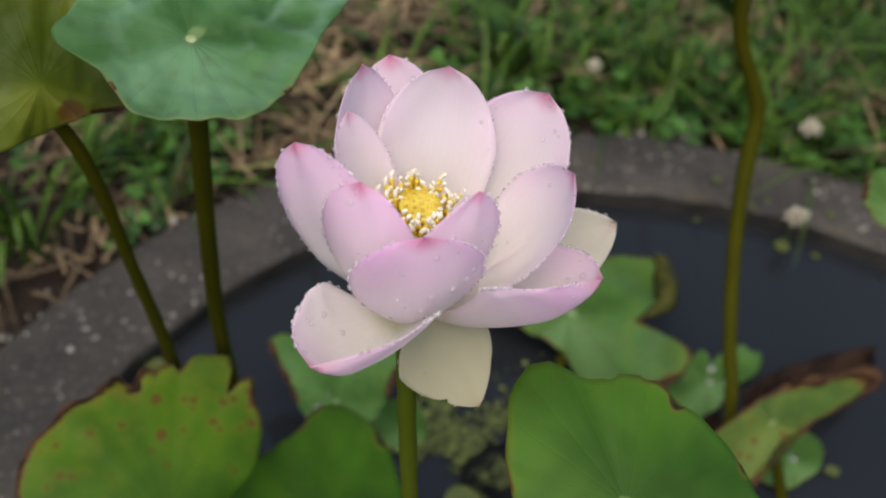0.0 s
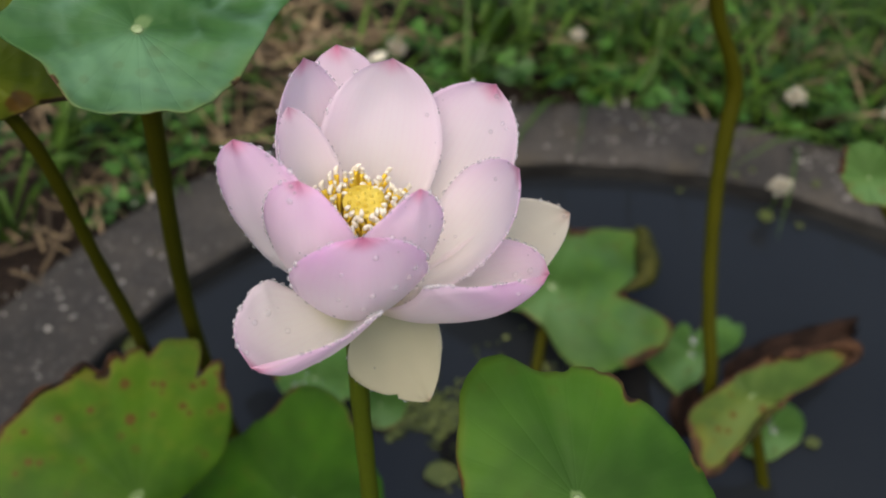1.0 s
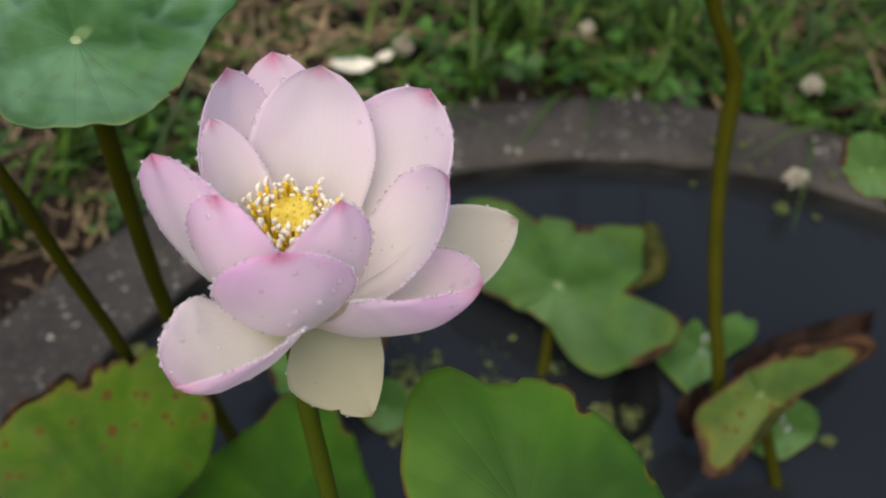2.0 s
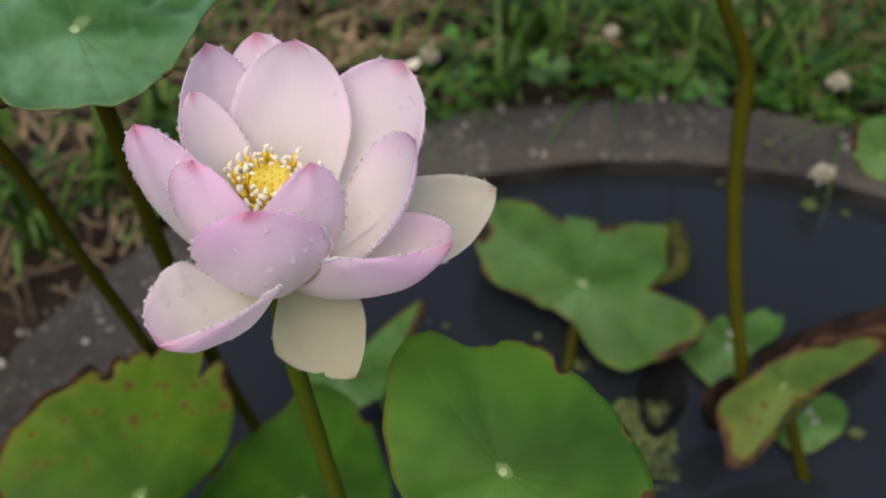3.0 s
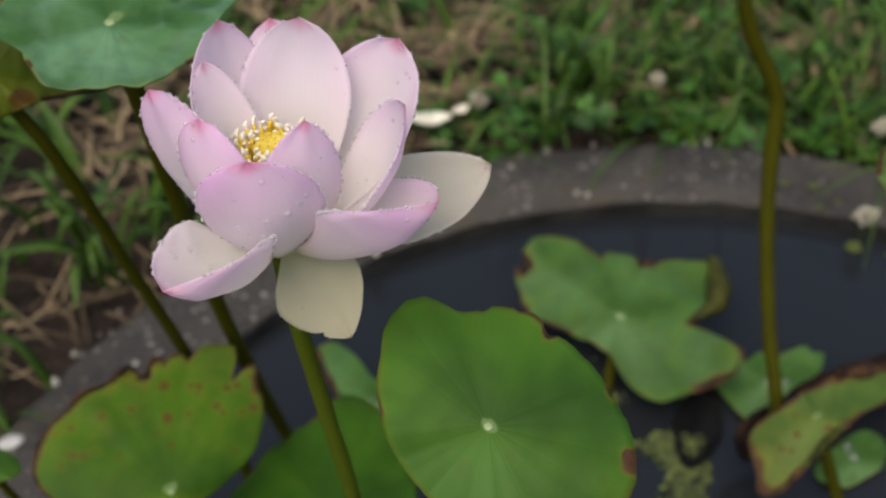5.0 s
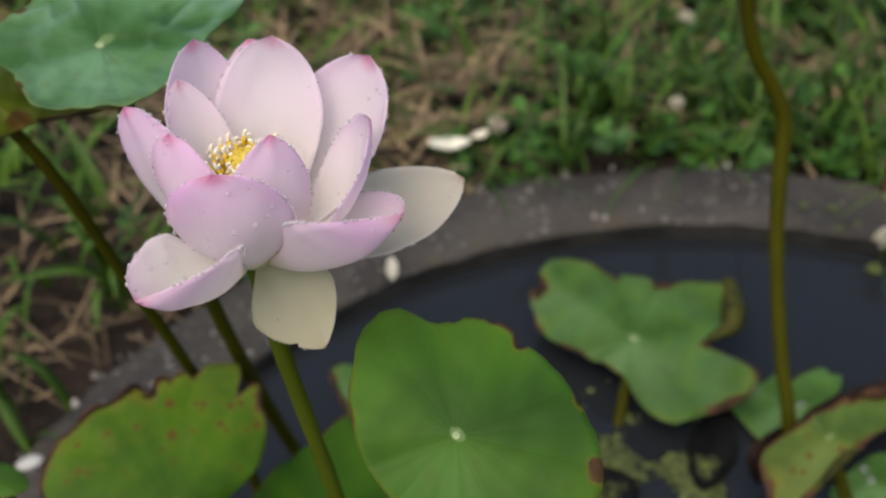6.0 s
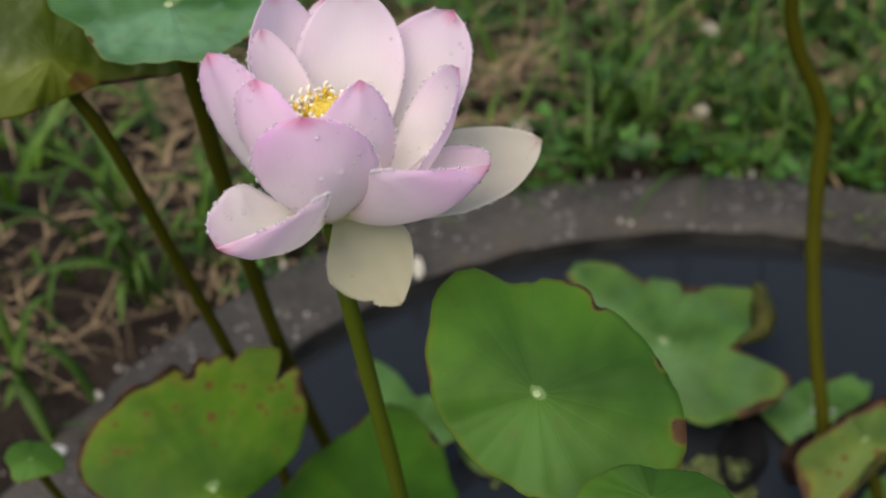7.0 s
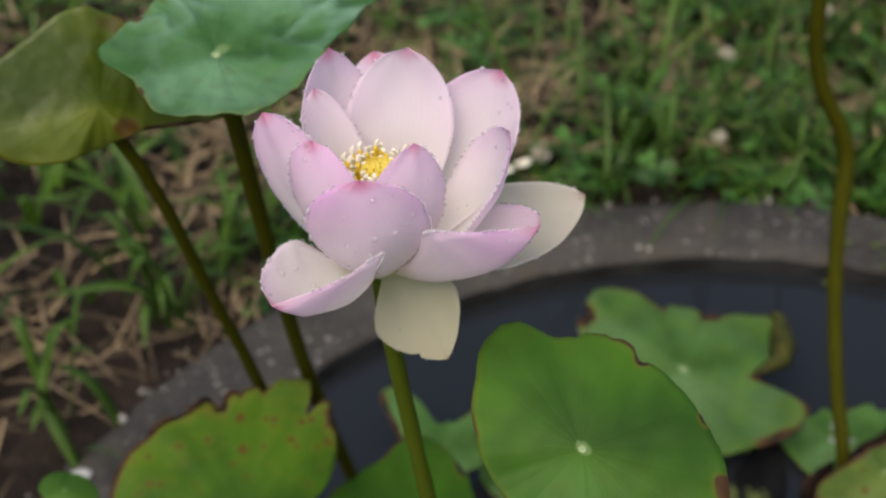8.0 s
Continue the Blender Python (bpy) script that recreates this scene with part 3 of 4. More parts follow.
    lotus_leaf("curled lotus leaf with dark dried brown margin", (0.282, 0.549, 0.060), (-0.08, -0.30, 0.95),
               (31, 38, 61, 94, 90, 60, 48, 41, 36, 33, 28, 25, 23, 22, 21, 20, 20, 20, 20, 21, 23, 24, 26, 29, 33, 40, 50, 57, 60, 64, 69, 78, 76, 54, 41, 33, 27, 24, 22, 20, 20, 19, 19, 20, 21, 22, 24, 27), LEAF_DRY, foot=(0.325, 0.515, -0.05), rolled=((14, 66, 0.0055), (228, 345, 0.0026), (240, 340, 0.0042, OLIVE_FOLD)), brown=((35, 25, 0.15), (235, 25, 0.15), (310, 40, 0.12)), cup=0.05, wave=0.15, seed=8)
    lotus_leaf("small round lotus leaf floating with a large drop", (0.334, 0.575, -0.0185), (0, 0, 1),
               (24, 33, 35, 23, 18, 18, 24, 41, 36, 24, 20, 21), LEAF_FLOAT, beads=2, bead=0.0045, cup=0.02, wave=0.02, seed=9)
    lotus_leaf("green lotus leaf with a curled brown tip", (0.300, 0.575, 0.268), (-0.35, -0.40, 0.85),
               (23, 20, 21, 24, 25, 19, 18, 17, 19, 21, 25, 26), LEAF_PALE, foot=(0.52, 0.50, -0.05), bend=0.03, stalk=(0.003, 0.004), cup=0.1, wave=0.3, brown=((150, 30, 0.15), (200, 15, 0.1)), rolled=((120, 170, 0.002),), seed=10)
    lotus_leaf("small green lotus leaf beside the rim", (-0.254, 0.356, 0.195), (0.20, -0.30, 0.93),
               (20, 15, 12, 12, 14, 15, 12, 15, 12, 14), LEAF_FRESH, foot=(-0.22, 0.40, -0.05), stalk=(0.0026, 0.0034), cup=-0.1, wave=0.2, seed=11)
    lotus_leaf("small light green young lotus leaf", (0.072, 0.170, 0.424), (0.0, -0.30, 0.95),
               (27, 20, 14, 12, 13, 18, 23, 21, 18, 15, 17, 22), LEAF_FRESH, foot=(0.09, 0.24, -0.05), stalk=(0.0026, 0.0034), cup=-0.1, wave=0.2, seed=12)
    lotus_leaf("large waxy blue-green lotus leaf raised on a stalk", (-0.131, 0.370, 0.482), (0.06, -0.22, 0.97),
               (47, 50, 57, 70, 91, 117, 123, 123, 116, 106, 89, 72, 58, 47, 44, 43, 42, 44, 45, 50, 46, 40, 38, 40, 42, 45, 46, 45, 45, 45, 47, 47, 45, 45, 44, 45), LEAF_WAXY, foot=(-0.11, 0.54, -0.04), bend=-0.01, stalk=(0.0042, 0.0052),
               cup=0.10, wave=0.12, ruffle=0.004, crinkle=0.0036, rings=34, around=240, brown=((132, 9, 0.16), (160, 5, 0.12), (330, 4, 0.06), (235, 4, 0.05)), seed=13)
    lotus_leaf("tilted lotus leaf showing its yellow-green veined underside", (-0.190, 0.372, 0.452), (-0.51, 0.71, -0.48),
               (62, 42, 30, 24, 21, 20, 19, 19, 19, 20, 21, 23, 26, 31, 36, 42, 48, 53, 57, 56, 54, 51, 47, 44, 42, 41, 42, 43, 44, 44, 42, 41, 40, 40, 40, 41, 44, 52, 66, 76), LEAF_WAXY, cup=0.05, wave=0.10, ruffle=0.01, brown=((300, 9, 0.12), (330, 5, 0.10), (15, 14, 0.2)), seed=14,
               way=((-0.196, 0.377, 0.446), (-0.178, 0.385, 0.400), (-0.168, 0.412, 0.310), (-0.158, 0.440, 0.218), (-0.150, 0.480, 0.09), (-0.146, 0.510, -0.06)))


def lotus_shoot(label, points, radii, seed=0):
    ob = thing("lotus_shoot", label, "lotus stalk", "lotus stalks", points[0])
    me = tube("stem", [Vector(p) - Vector(points[0]) for p in points], radii, STEM, bumpy=0.14, seed=seed)
    part("stem", me, None, ob)
    rng = random.Random(seed + 70)
    verts, faces = [], []
    for _ in range(260):
        v = me.vertices[rng.randrange(len(me.vertices))]
        h, w = v.normal * rng.uniform(0.0006, 0.0014), v.normal.orthogonal().normalized() * 0.0004
        u = v.normal.cross(w)
        base = len(verts)
        verts += [v.co + w, v.co - w * 0.5 + u * 0.87, v.co - w * 0.5 - u * 0.87, v.co + h]
        faces += [(base, base + 1, base + 3), (base + 1, base + 2, base + 3), (base + 2, base, base + 3)]
    tagged(part("prickle", mesh_of("prickle", verts, faces, STEM), None, ob), kind="stuff")


def build_stems():
    lotus_shoot("tall kinked olive-green lotus stalk standing in water",
                [(0.268, 0.540, -0.06), (0.258, 0.570, 0.042), (0.247, 0.603, 0.096), (0.239, 0.637, 0.153), (0.235, 0.664, 0.208), (0.235, 0.681, 0.247), (0.226, 0.685, 0.272), (0.202, 0.687, 0.316), (0.192, 0.692, 0.37), (0.190, 0.700, 0.44), (0.192, 0.706, 0.52)],
                [0.0056, 0.0056, 0.0056, 0.0058, 0.0062, 0.0066, 0.0060, 0.0056, 0.0054, 0.0052, 0.0050])


build_leaves()
build_stems()


# ---------------------------------------------------------------- the lotus flower
REC = Vector((-0.0446, 0.2782, 0.4937))
AXIS = Vector((-0.032, -0.089, 0.989)).normalized()
BASE = Vector((-0.0440, 0.2683, 0.4527))
SIZE = 0.714


def spread(tip):
    """The level direction in which a petal leaves the axis."""
    d = Vector(tip) - BASE
    return (d - AXIS * d.dot(AXIS)).normalized()


def petal_mesh(tip, half, belly, cup, face, drop=-0.25, blunt=0.0, peak=0.58, pink=1.0, old=0.0, lip=0.0, near=False, nick=0.0, seed=0, rows=30, cols=18, thick=0.0006):
    """One petal from the flower's base to its tip: belly bows it outwards, cup hollows it, lip turns its lower edge up."""
    root = BASE + spread(tip) * 0.0043
    tip = Vector(tip)
    chord = tip - root
    length = chord.length
    d = chord.normalized()
    facing = Vector((math.cos(radians(face)), math.sin(radians(face)), drop))
    outward = (facing - d * facing.dot(d)).normalized()
    side = outward.cross(d).normalized()
    low = 1 if (side.y if near else side.z) < 0 else -1
    a, b, c = root, root + d * length * 0.33 + outward * belly * length, root + d * length * 0.72 + outward * (belly * 0.8) * length
    e = tip
    tops, along, across = [], [], []
    for i in range(rows + 1):
        s = i / rows
        q = a * (1 - s) ** 3 + b * 3 * s * (1 - s) ** 2 + c * 3 * s * s * (1 - s) + e * s ** 3
        t = ((b - a) * 3 * (1 - s) ** 2 + (c - b) * 6 * s * (1 - s) + (e - c) * 3 * s * s).normalized()
        nor = (-outward - t * (-outward).dot(t)).normalized()
        w = half * (0.18 + 0.82 * math.sin(math.pi * 0.5 * min(1, s / peak)) ** 1.1)
        if s > peak:
            k = (s - peak) / (1 - peak)
            w = half * (0.94 * max(0.0, 1 - k ** (2.0 + blunt)) ** (0.70 - 0.2 * blunt) + 0.06 * (1 - k))
        w = max(w, half * 0.010)
        for j in range(cols + 1):
            v = j / cols * 2 - 1
            wv = w * (1 + 0.03 * noise.noise(Vector((s * 7, round(v) * 5, seed * 1.7))) + 0.012 * noise.noise(Vector((s * 31, round(v) * 5, seed))))
            if nick and v * nick > 0:
                wv *= 1 - abs(nick) * math.exp(-(((s - 0.80) / 0.025) ** 2))
            rip = 0.05 * half * noise.noise(Vector((s * 4, v * 2, seed * 3.1)))
            hollow = cup * w * (v * v) * (0.35 + 0.65 * math.sin(math.pi * min(1, s * 1.05)))
            keel = -0.02 * half * math.exp(-((v / 0.2) ** 2)) * s * (1 - s)
            tops.append(q + side * wv * v + nor * (hollow + rip + keel + lip * w * max(0, v * low - 0.35) ** 1.4 * 1.7))
            along.append(s)
            across.append(v)
    nc = cols + 1
    count = len(tops)
    # the second face lies a skin's thickness outside
    lower = []
    for i in range(rows + 1):
        for j in range(nc):
            p = tops[i * nc + j]
            u = tops[min(i + 1, rows) * nc + j] - tops[max(i - 1, 0) * nc + j]
            h = tops[i * nc + min(j + 1, cols)] - tops[i * nc + max(j - 1, 0)]
            m = u.cross(h)
            m = m.normalized() if m.length > 1e-12 else outward
            if m.dot(outward) < 0:
                m = -m
            rim = (1 - abs(j / cols * 2 - 1) ** 6) * (1 - (i / rows) ** 10)
            lower.append(p + m * thick * (0.15 + 0.85 * rim))
    faces = []
    for i in range(rows):
        for j in range(cols):
            k = i * nc + j
            faces.append((k, k + 1, k + nc + 1, k + nc))
            faces.append((count + k, count + k + nc, count + k + nc + 1, count + k + 1))
    border = [j for j in range(cols)] + [i * nc + cols for i in range(rows)] + [rows * nc + j for j in range(cols, 0, -1)] + [i * nc for i in range(rows, 0, -1)]
    for k, p in enumerate(border):
        q = border[(k + 1) % len(border)]
        faces.append((p, p + count, q + count, q))
    verts = [v - BASE for v in tops + lower]
    m = mesh_of("petal", verts, faces, PETAL, floats={
        "along": along * 2, "across": across * 2, "outer": [0.0] * count + [1.0] * count, "pink": [pink] * 2 * count, "old": [old] * 2 * count})
    return m, nc, rows, count


def petal_drops(me, nc, rows, count, amount, seed, large=0, first=4):
    """Rain beads on a petal's outer face, most of them along its margin."""
    rng = random.Random(seed)
    me.update()
    verts, faces = [], []
    bead = [(math.cos(b) * math.cos(a), math.sin(b) * math.cos(a), math.sin(a)) for a in (-0.5, 0.1, 0.7, 1.2) for b in (k * math.pi / 4 for k in range(8))]
    quads = [(i * 8 + j, i * 8 + (j + 1) % 8, (i + 1) * 8 + (j + 1) % 8, (i + 1) * 8 + j) for i in range(3) for j in range(8)]
    for n in range(amount + large):
        i = rng.randint(first, rows - 1)
        if n >= amount:
            i, j = rng.randint(int(rows * 0.45), rows - 2), rng.randint(2, nc - 3)
            r = rng.uniform(0.0006, 0.0013)
        elif rng.random() < 0.87:
            j = rng.choice((0, nc - 1))
            r = 0.00035 + 0.0008 * rng.random() ** 2.2
        else:
            j = rng.randint(1, nc - 2)
            r = 0.00025 + 0.0006 * rng.random() ** 2
        k = i * nc + j + (count if rng.random() < (0.8 if n < amount else 0.5) else 0)
        v = me.vertices[k]
        turn = v.normal.to_track_quat("Z", "Y")
        shift = (me.vertices[k + nc].co - v.co) * rng.uniform(0, 1) if i < rows - 1 else Vector()
        base = len(verts)
        verts += [v.co + shift + turn @ Vector((x * r, y * r, z * r * 0.7)) for x, y, z in bead]
        faces += [tuple(base + q for q in quad) for quad in quads] + [tuple(base + 24 + q for q in range(8))]
    return mesh_of("rain_drop", verts, faces, DROP)


def stamen_mesh(seed):
    """A yellow filament with a curved anther and a white club-shaped tip."""
    rng = random.Random(seed)
    lean = rng.uniform(0.2, 0.5)
    h = rng.uniform(0.012, 0.018)
    bend = rng.uniform(-0.004, 0.004)
    lower = tube("s", [(0, 0, 0), (h * lean * 0.4, bend * 0.3, h * 0.4), (h * lean * 0.8, bend, h * 0.8)], [0.0006, 0.0008, 0.0012], YELLOW, 4, 6)
    upper = tube("s", [(h * lean * 0.8, bend, h * 0.8), (h * lean * 0.95, bend * 1.2, h * 0.9), (h * lean * 0.8, bend * 1.7, h * 1.02)], [0.0007, 0.0011, 0.0012, 0.0004], ANTHER, 4, 6)
    verts = [v.co.copy() for v in lower.vertices] + [v.co.copy() for v in upper.vertices]
    k = len(lower.vertices)
    faces = [tuple(p.vertices) for p in lower.polygons] + [tuple(q + k for q in p.vertices) for p in upper.polygons]
    slots = [0] * len(lower.polygons) + [1] * len(upper.polygons)
    bpy.data.meshes.remove(lower)
    bpy.data.meshes.remove(upper)
    return mesh_of("stamen", verts, faces, [YELLOW, ANTHER], slots=slots)


def seed_pod():
    """The flat-topped receptacle with its round carpels."""
    verts, faces = [], []
    profile = [(0.004, -0.012), (0.006, -0.006), (0.0095, 0.0), (0.0118, 0.0045), (0.0122, 0.0058), (0.0112, 0.0066), (0.006, 0.0068), (0.0004, 0.0069)]
    for r, z in profile:
        for j in range(28):
            a = 2 * math.pi * j / 28
            verts.append((r * math.cos(a) * (1 + 0.04 * math.cos(5 * a)), r * math.sin(a), z))
    for i in range(len(profile) - 1):
        for j in range(28):
            a, b = i * 28 + j, i * 28 + (j + 1) % 28
            faces.append((a, b, b + 28, a + 28))
    faces.append(tuple(range(len(verts) - 28, len(verts))))
    spots = [(0, 0)] + [(0.0046 * math.cos(k * 1.047), 0.0046 * math.sin(k * 1.047)) for k in range(6)] + [(0.0088 * math.cos(k * 0.698 + 0.3), 0.0088 * math.sin(k * 0.698 + 0.3)) for k in range(9)]
    for x, y in spots:
        base = len(verts)
        for i in range(4):
            a = i * 0.45
            for j in range(8):
                b = j * math.pi / 4
                verts.append((x + 0.0013 * math.cos(a) * math.cos(b), y + 0.0013 * math.cos(a) * math.sin(b), 0.0066 + 0.0016 * math.sin(a)))
        for i in range(3):
            for j in range(8):
                p, q = base + i * 8 + j, base + i * 8 + (j + 1) % 8
                faces.append((p, q, q + 8, p + 8))
        faces.append(tuple(range(base + 24, base + 32)))
    return mesh_of("receptacle", [(x * 0.82, y * 0.82, z) for x, y, z in verts], faces, SEEDPOD)


def build_flower():
    flower = thing("lotus_flower", "open pale pink lotus flower with yellow centre on a green stem", "flower", place=BASE)
    # tip, half width, belly, cup, facing, its fall, bluntness, widest point, pink, old
    petals = (
        ((-0.0573, 0.3442, 0.5021), 0.0200, 0.126, 0.3, 80, -0.22, 0.25, 0.57, 1.0, 0.0),
        ((-0.067, 0.308, 0.522), 0.0223, 0.236, 0.64, 144, -0.42, 0.26, 0.45, 0.9, 0.0),
        ((-0.0388, 0.3129, 0.5215), 0.0203, 0.18, 0.4, 92, -0.33, 0.25, 0.63, 0.7, 0.0),
        ((-0.004, 0.3157, 0.5129), 0.0225, 0.165, 0.45, 59, -0.52, 0.39, 0.56, 1.0, 0.0),
        ((0.0309, 0.3099, 0.4629), 0.0171, 0.164, 0.4, 40, -0.26, -0.1, 0.6, 0.16, 0.51),
        ((0.0145, 0.2577, 0.4852), 0.0189, 0.23, 0.76, -11, -0.47, 0.62, 0.66, 1.0, 0.0),
        ((-0.0455, 0.244, 0.5091), 0.0214, 0.235, 0.47, -80, -0.18, 0.9, 0.54, 1.05, 0.0),
        ((-0.0654, 0.2638, 0.5105), 0.0171, 0.261, 0.45, -112, -0.24, 0.7, 0.55, 0.95, 0.0),
        ((-0.0861, 0.2798, 0.5104), 0.0200, 0.14, 0.22, -123, 0.13, 0.6, 0.45, 1.0, 0.0),
        ((-0.0752, 0.2288, 0.465), 0.0203, 0.16, 0.66, -133, -0.45, 0.95, 0.5, 0.85, 0.0),
        ((-0.0165, 0.2490, 0.4270), 0.0175, 0.27, 0.1, 74, -1.2, -0.47, 0.45, 0.05, 0.95),
        ((-0.0294, 0.2611, 0.5137), 0.0159, 0.17, 0.47, -66, -0.15, 0.1, 0.43, 0.9, 0.0),
        ((0.0017, 0.2771, 0.5107), 0.0180, 0.27, 0.6, 15, -0.31, 0.3, 0.7, 0.9, 0.0),
        ((-0.0707, 0.2944, 0.513), 0.0111, 0.09, 0.54, 130, -0.69, 0.26, 0.54, 0.6, 0.0),
    )
    for k, (tip, half, belly, cup, face, drop, blunt, peak, pink, old) in enumerate(petals):
        me, nc, rows, count = petal_mesh(tip, half, belly, cup, face, drop, blunt, peak, pink, old, {5: 0.95, 9: 1.1}.get(k, 0.0), k == 5, 0.20 if k == 10 else 0.0, seed=k)
        label = "cream aged petal, spotted and drooping" if old > 0.5 else ""
        ob = part("petal", me, None, flower, label)
        tagged(part("rain_drop", petal_drops(me, nc, rows, count, (44 if k in (1, 2, 13) else 84) if pink > 0.5 else 26, 40 + k, 9 if k in (3, 5, 6, 8, 9) else 2, {3: 16, 4: 14, 5: 15}.get(k, 4)), None, ob, "tiny clear rain drops"), kind="stuff")
    turn = AXIS.to_track_quat("Z", "Y").to_matrix().to_4x4()
    base = blob("flower_base", CALYX, 0.0107, 0.95, 18, 7)
    ob = part("flower_base", base, None, flower, "pale yellow-green flower base")
    ob.matrix_local = Matrix.Translation(AXIS * 0.0085) @ turn @ Matrix.Rotation(math.pi, 4, "X")
    pod = part("receptacle", seed_pod(), None, flower, "flat-topped yellow seed pod")
    pod.matrix_local = Matrix.Translation(REC - AXIS * 0.0075 - BASE) @ turn @ Matrix.Scale(SIZE, 4)
    kinds = [stamen_mesh(k) for k in range(9)]
    rng = random.Random(5)
    for k in range(112):
        a = 2.39996 * k + rng.uniform(-0.1, 0.1)
        r = rng.uniform(0.0095, 0.0135)
        ob = part("stamen", kinds[k % 9], None, flower)
        ob.matrix_local = Matrix.Translation(REC - AXIS * 0.0172 - BASE) @ turn @ Matrix.Scale(SIZE, 4) @ Matrix.Translation((r * math.cos(a), r * math.sin(a), 0.004 + rng.uniform(-0.002, 0.003))) @ Matrix.Rotation(a + rng.uniform(-0.4, 0.4), 4, "Z") @ Matrix.Rotation(rng.uniform(-0.45, 0.35), 4, "Y")
    path = [Vector(p) - BASE for p in ((-0.0440, 0.2683, 0.448), (-0.040, 0.268, 0.41), (-0.026, 0.276, 0.30), (-0.012, 0.286, 0.17), (0.002, 0.295, 0.05), (0.012, 0.301, -0.06))]
    part("stem", tube("stem", path, [0.0036, 0.0035, 0.0038, 0.0042, 0.0046], FLOWER_STEM, bumpy=0.1), None, flower, "prickly green flower stem")


build_flower()


# ---------------------------------------------------------------- grass, clover and straw round the tub
def outside(x, y, gap=0.0):
    return math.hypot(x - TUB.x, y - TUB.y) > R_OUT + gap


def ground_z(x, y):
    v = Vector((x, y, 0))
    return -0.03 + 0.022 * noise.noise(v * 5) + 0.012 * noise.noise(v * 17)


def greenness(x, y):
    bare = 0.45 if x < -0.37 and y < 1.0 else 0.22 if x < -0.08 and 0.4 < y < 0.98 else 0
    hole = 1.4 * math.exp(-(((x - 0.03) / 0.06) ** 2) - ((y - 1.15) / 0.07) ** 2)
    return -bare - hole + 0.55 * math.tanh((x - 0.01) * 3.5) + 1.5 * noise.noise(Vector((x * 6.5, y * 6.5, 3.0))) + 0.08


def scatter(count, want, seed, gap=0.005):
    rng = random.Random(seed)
    out = []
    tries = 0
    while len(out) < count and tries < count * 40:
        tries += 1
        r, a = math.sqrt(rng.uniform(R_OUT ** 2, 1.9 ** 2)), rng.uniform(0, 2 * math.pi)
        x, y = TUB.x + r * math.cos(a), TUB.y + r * math.sin(a)
        if not outside(x, y, gap) or rng.random() < min(0.9, max(0, (r - 0.85) / 1.0)):
            continue
        if want(x, y) > rng.uniform(-0.5, 0.5):
            out.append((x, y, ground_z(x, y)))
    return out


def blades(places, lo, hi, width, lean, mat, name, seed, lie=0.0):
    """Arching strips, five joints long, folded along the middle."""
    rng = random.Random(seed)
    verts, faces = [], []
    for x, y, z in places:
        a, l = rng.uniform(0, 2 * math.pi), rng.uniform(lo, hi)
        w = width * rng.uniform(0.6, 1.3)
        tilt = rng.uniform(0.2, 1.0) * lean
        d = Vector((math.cos(a), math.sin(a), 0))
        s = Vector((-d.y, d.x, 0))
        base = len(verts)
        for k in range(5):
            t = k / 4
            arch = t * tilt
            p = Vector((x, y, z + (0.012 if lie else -0.004))) + d * (l * t * math.sin(0.25 + arch)) + Vector((0, 0, l * t * math.cos(0.25 + arch) * (1 - lie) + lie * rng.uniform(-0.003, 0.006)))
            ww = w * (1 - t ** 2.2 * 0.92)
            verts += [p - s * ww + Vector((0, 0, ww * 0.5)), p, p + s * ww + Vector((0, 0, ww * 0.5))]
        for k in range(4):
            b = base + k * 3
            faces += [(b, b + 1, b + 4, b + 3), (b + 1, b + 2, b + 5, b + 4)]
    return mesh_of(name, verts, faces, mat)


def clover_patch(places, seed):
    """Low three-leaved clover on thin stalks."""
    rng = random.Random(seed)
    verts, faces = [], []
    for x, y, z in places:
        h, size = rng.uniform(0.012, 0.05), rng.uniform(0.009, 0.019)
        turn = rng.uniform(0, 2 * math.pi)
        tip = Vector((x + rng.uniform(-0.01, 0.01), y + rng.uniform(-0.01, 0.01), z + h))
        tilt = Vector((rng.uniform(-0.5, 0.5), rng.uniform(-0.5, 0.5), 1)).normalized()
        e = tilt.orthogonal().normalized()
        f = tilt.cross(e)
        for k in range(3):
            a = turn + k * 2.094
            d, s = e * math.cos(a) + f * math.sin(a), f * math.cos(a) - e * math.sin(a)
            base = len(verts)
            verts += [tip, tip + d * size * 0.6 + s * size * 0.55 + tilt * size * 0.22, tip + d * size * 1.1 + s * size * 0.5 + tilt * size * 0.2, tip + d * size * 1.05,
                      tip + d * size * 1.1 - s * size * 0.5 + tilt * size * 0.2, tip + d * size * 0.6 - s * size * 0.55 + tilt * size * 0.22]
            faces += [(base, base + 1, base + 2, base + 3), (base, base + 3, base + 4, base + 5)]
    return mesh_of("clover_patch", verts, faces, CLOVER)


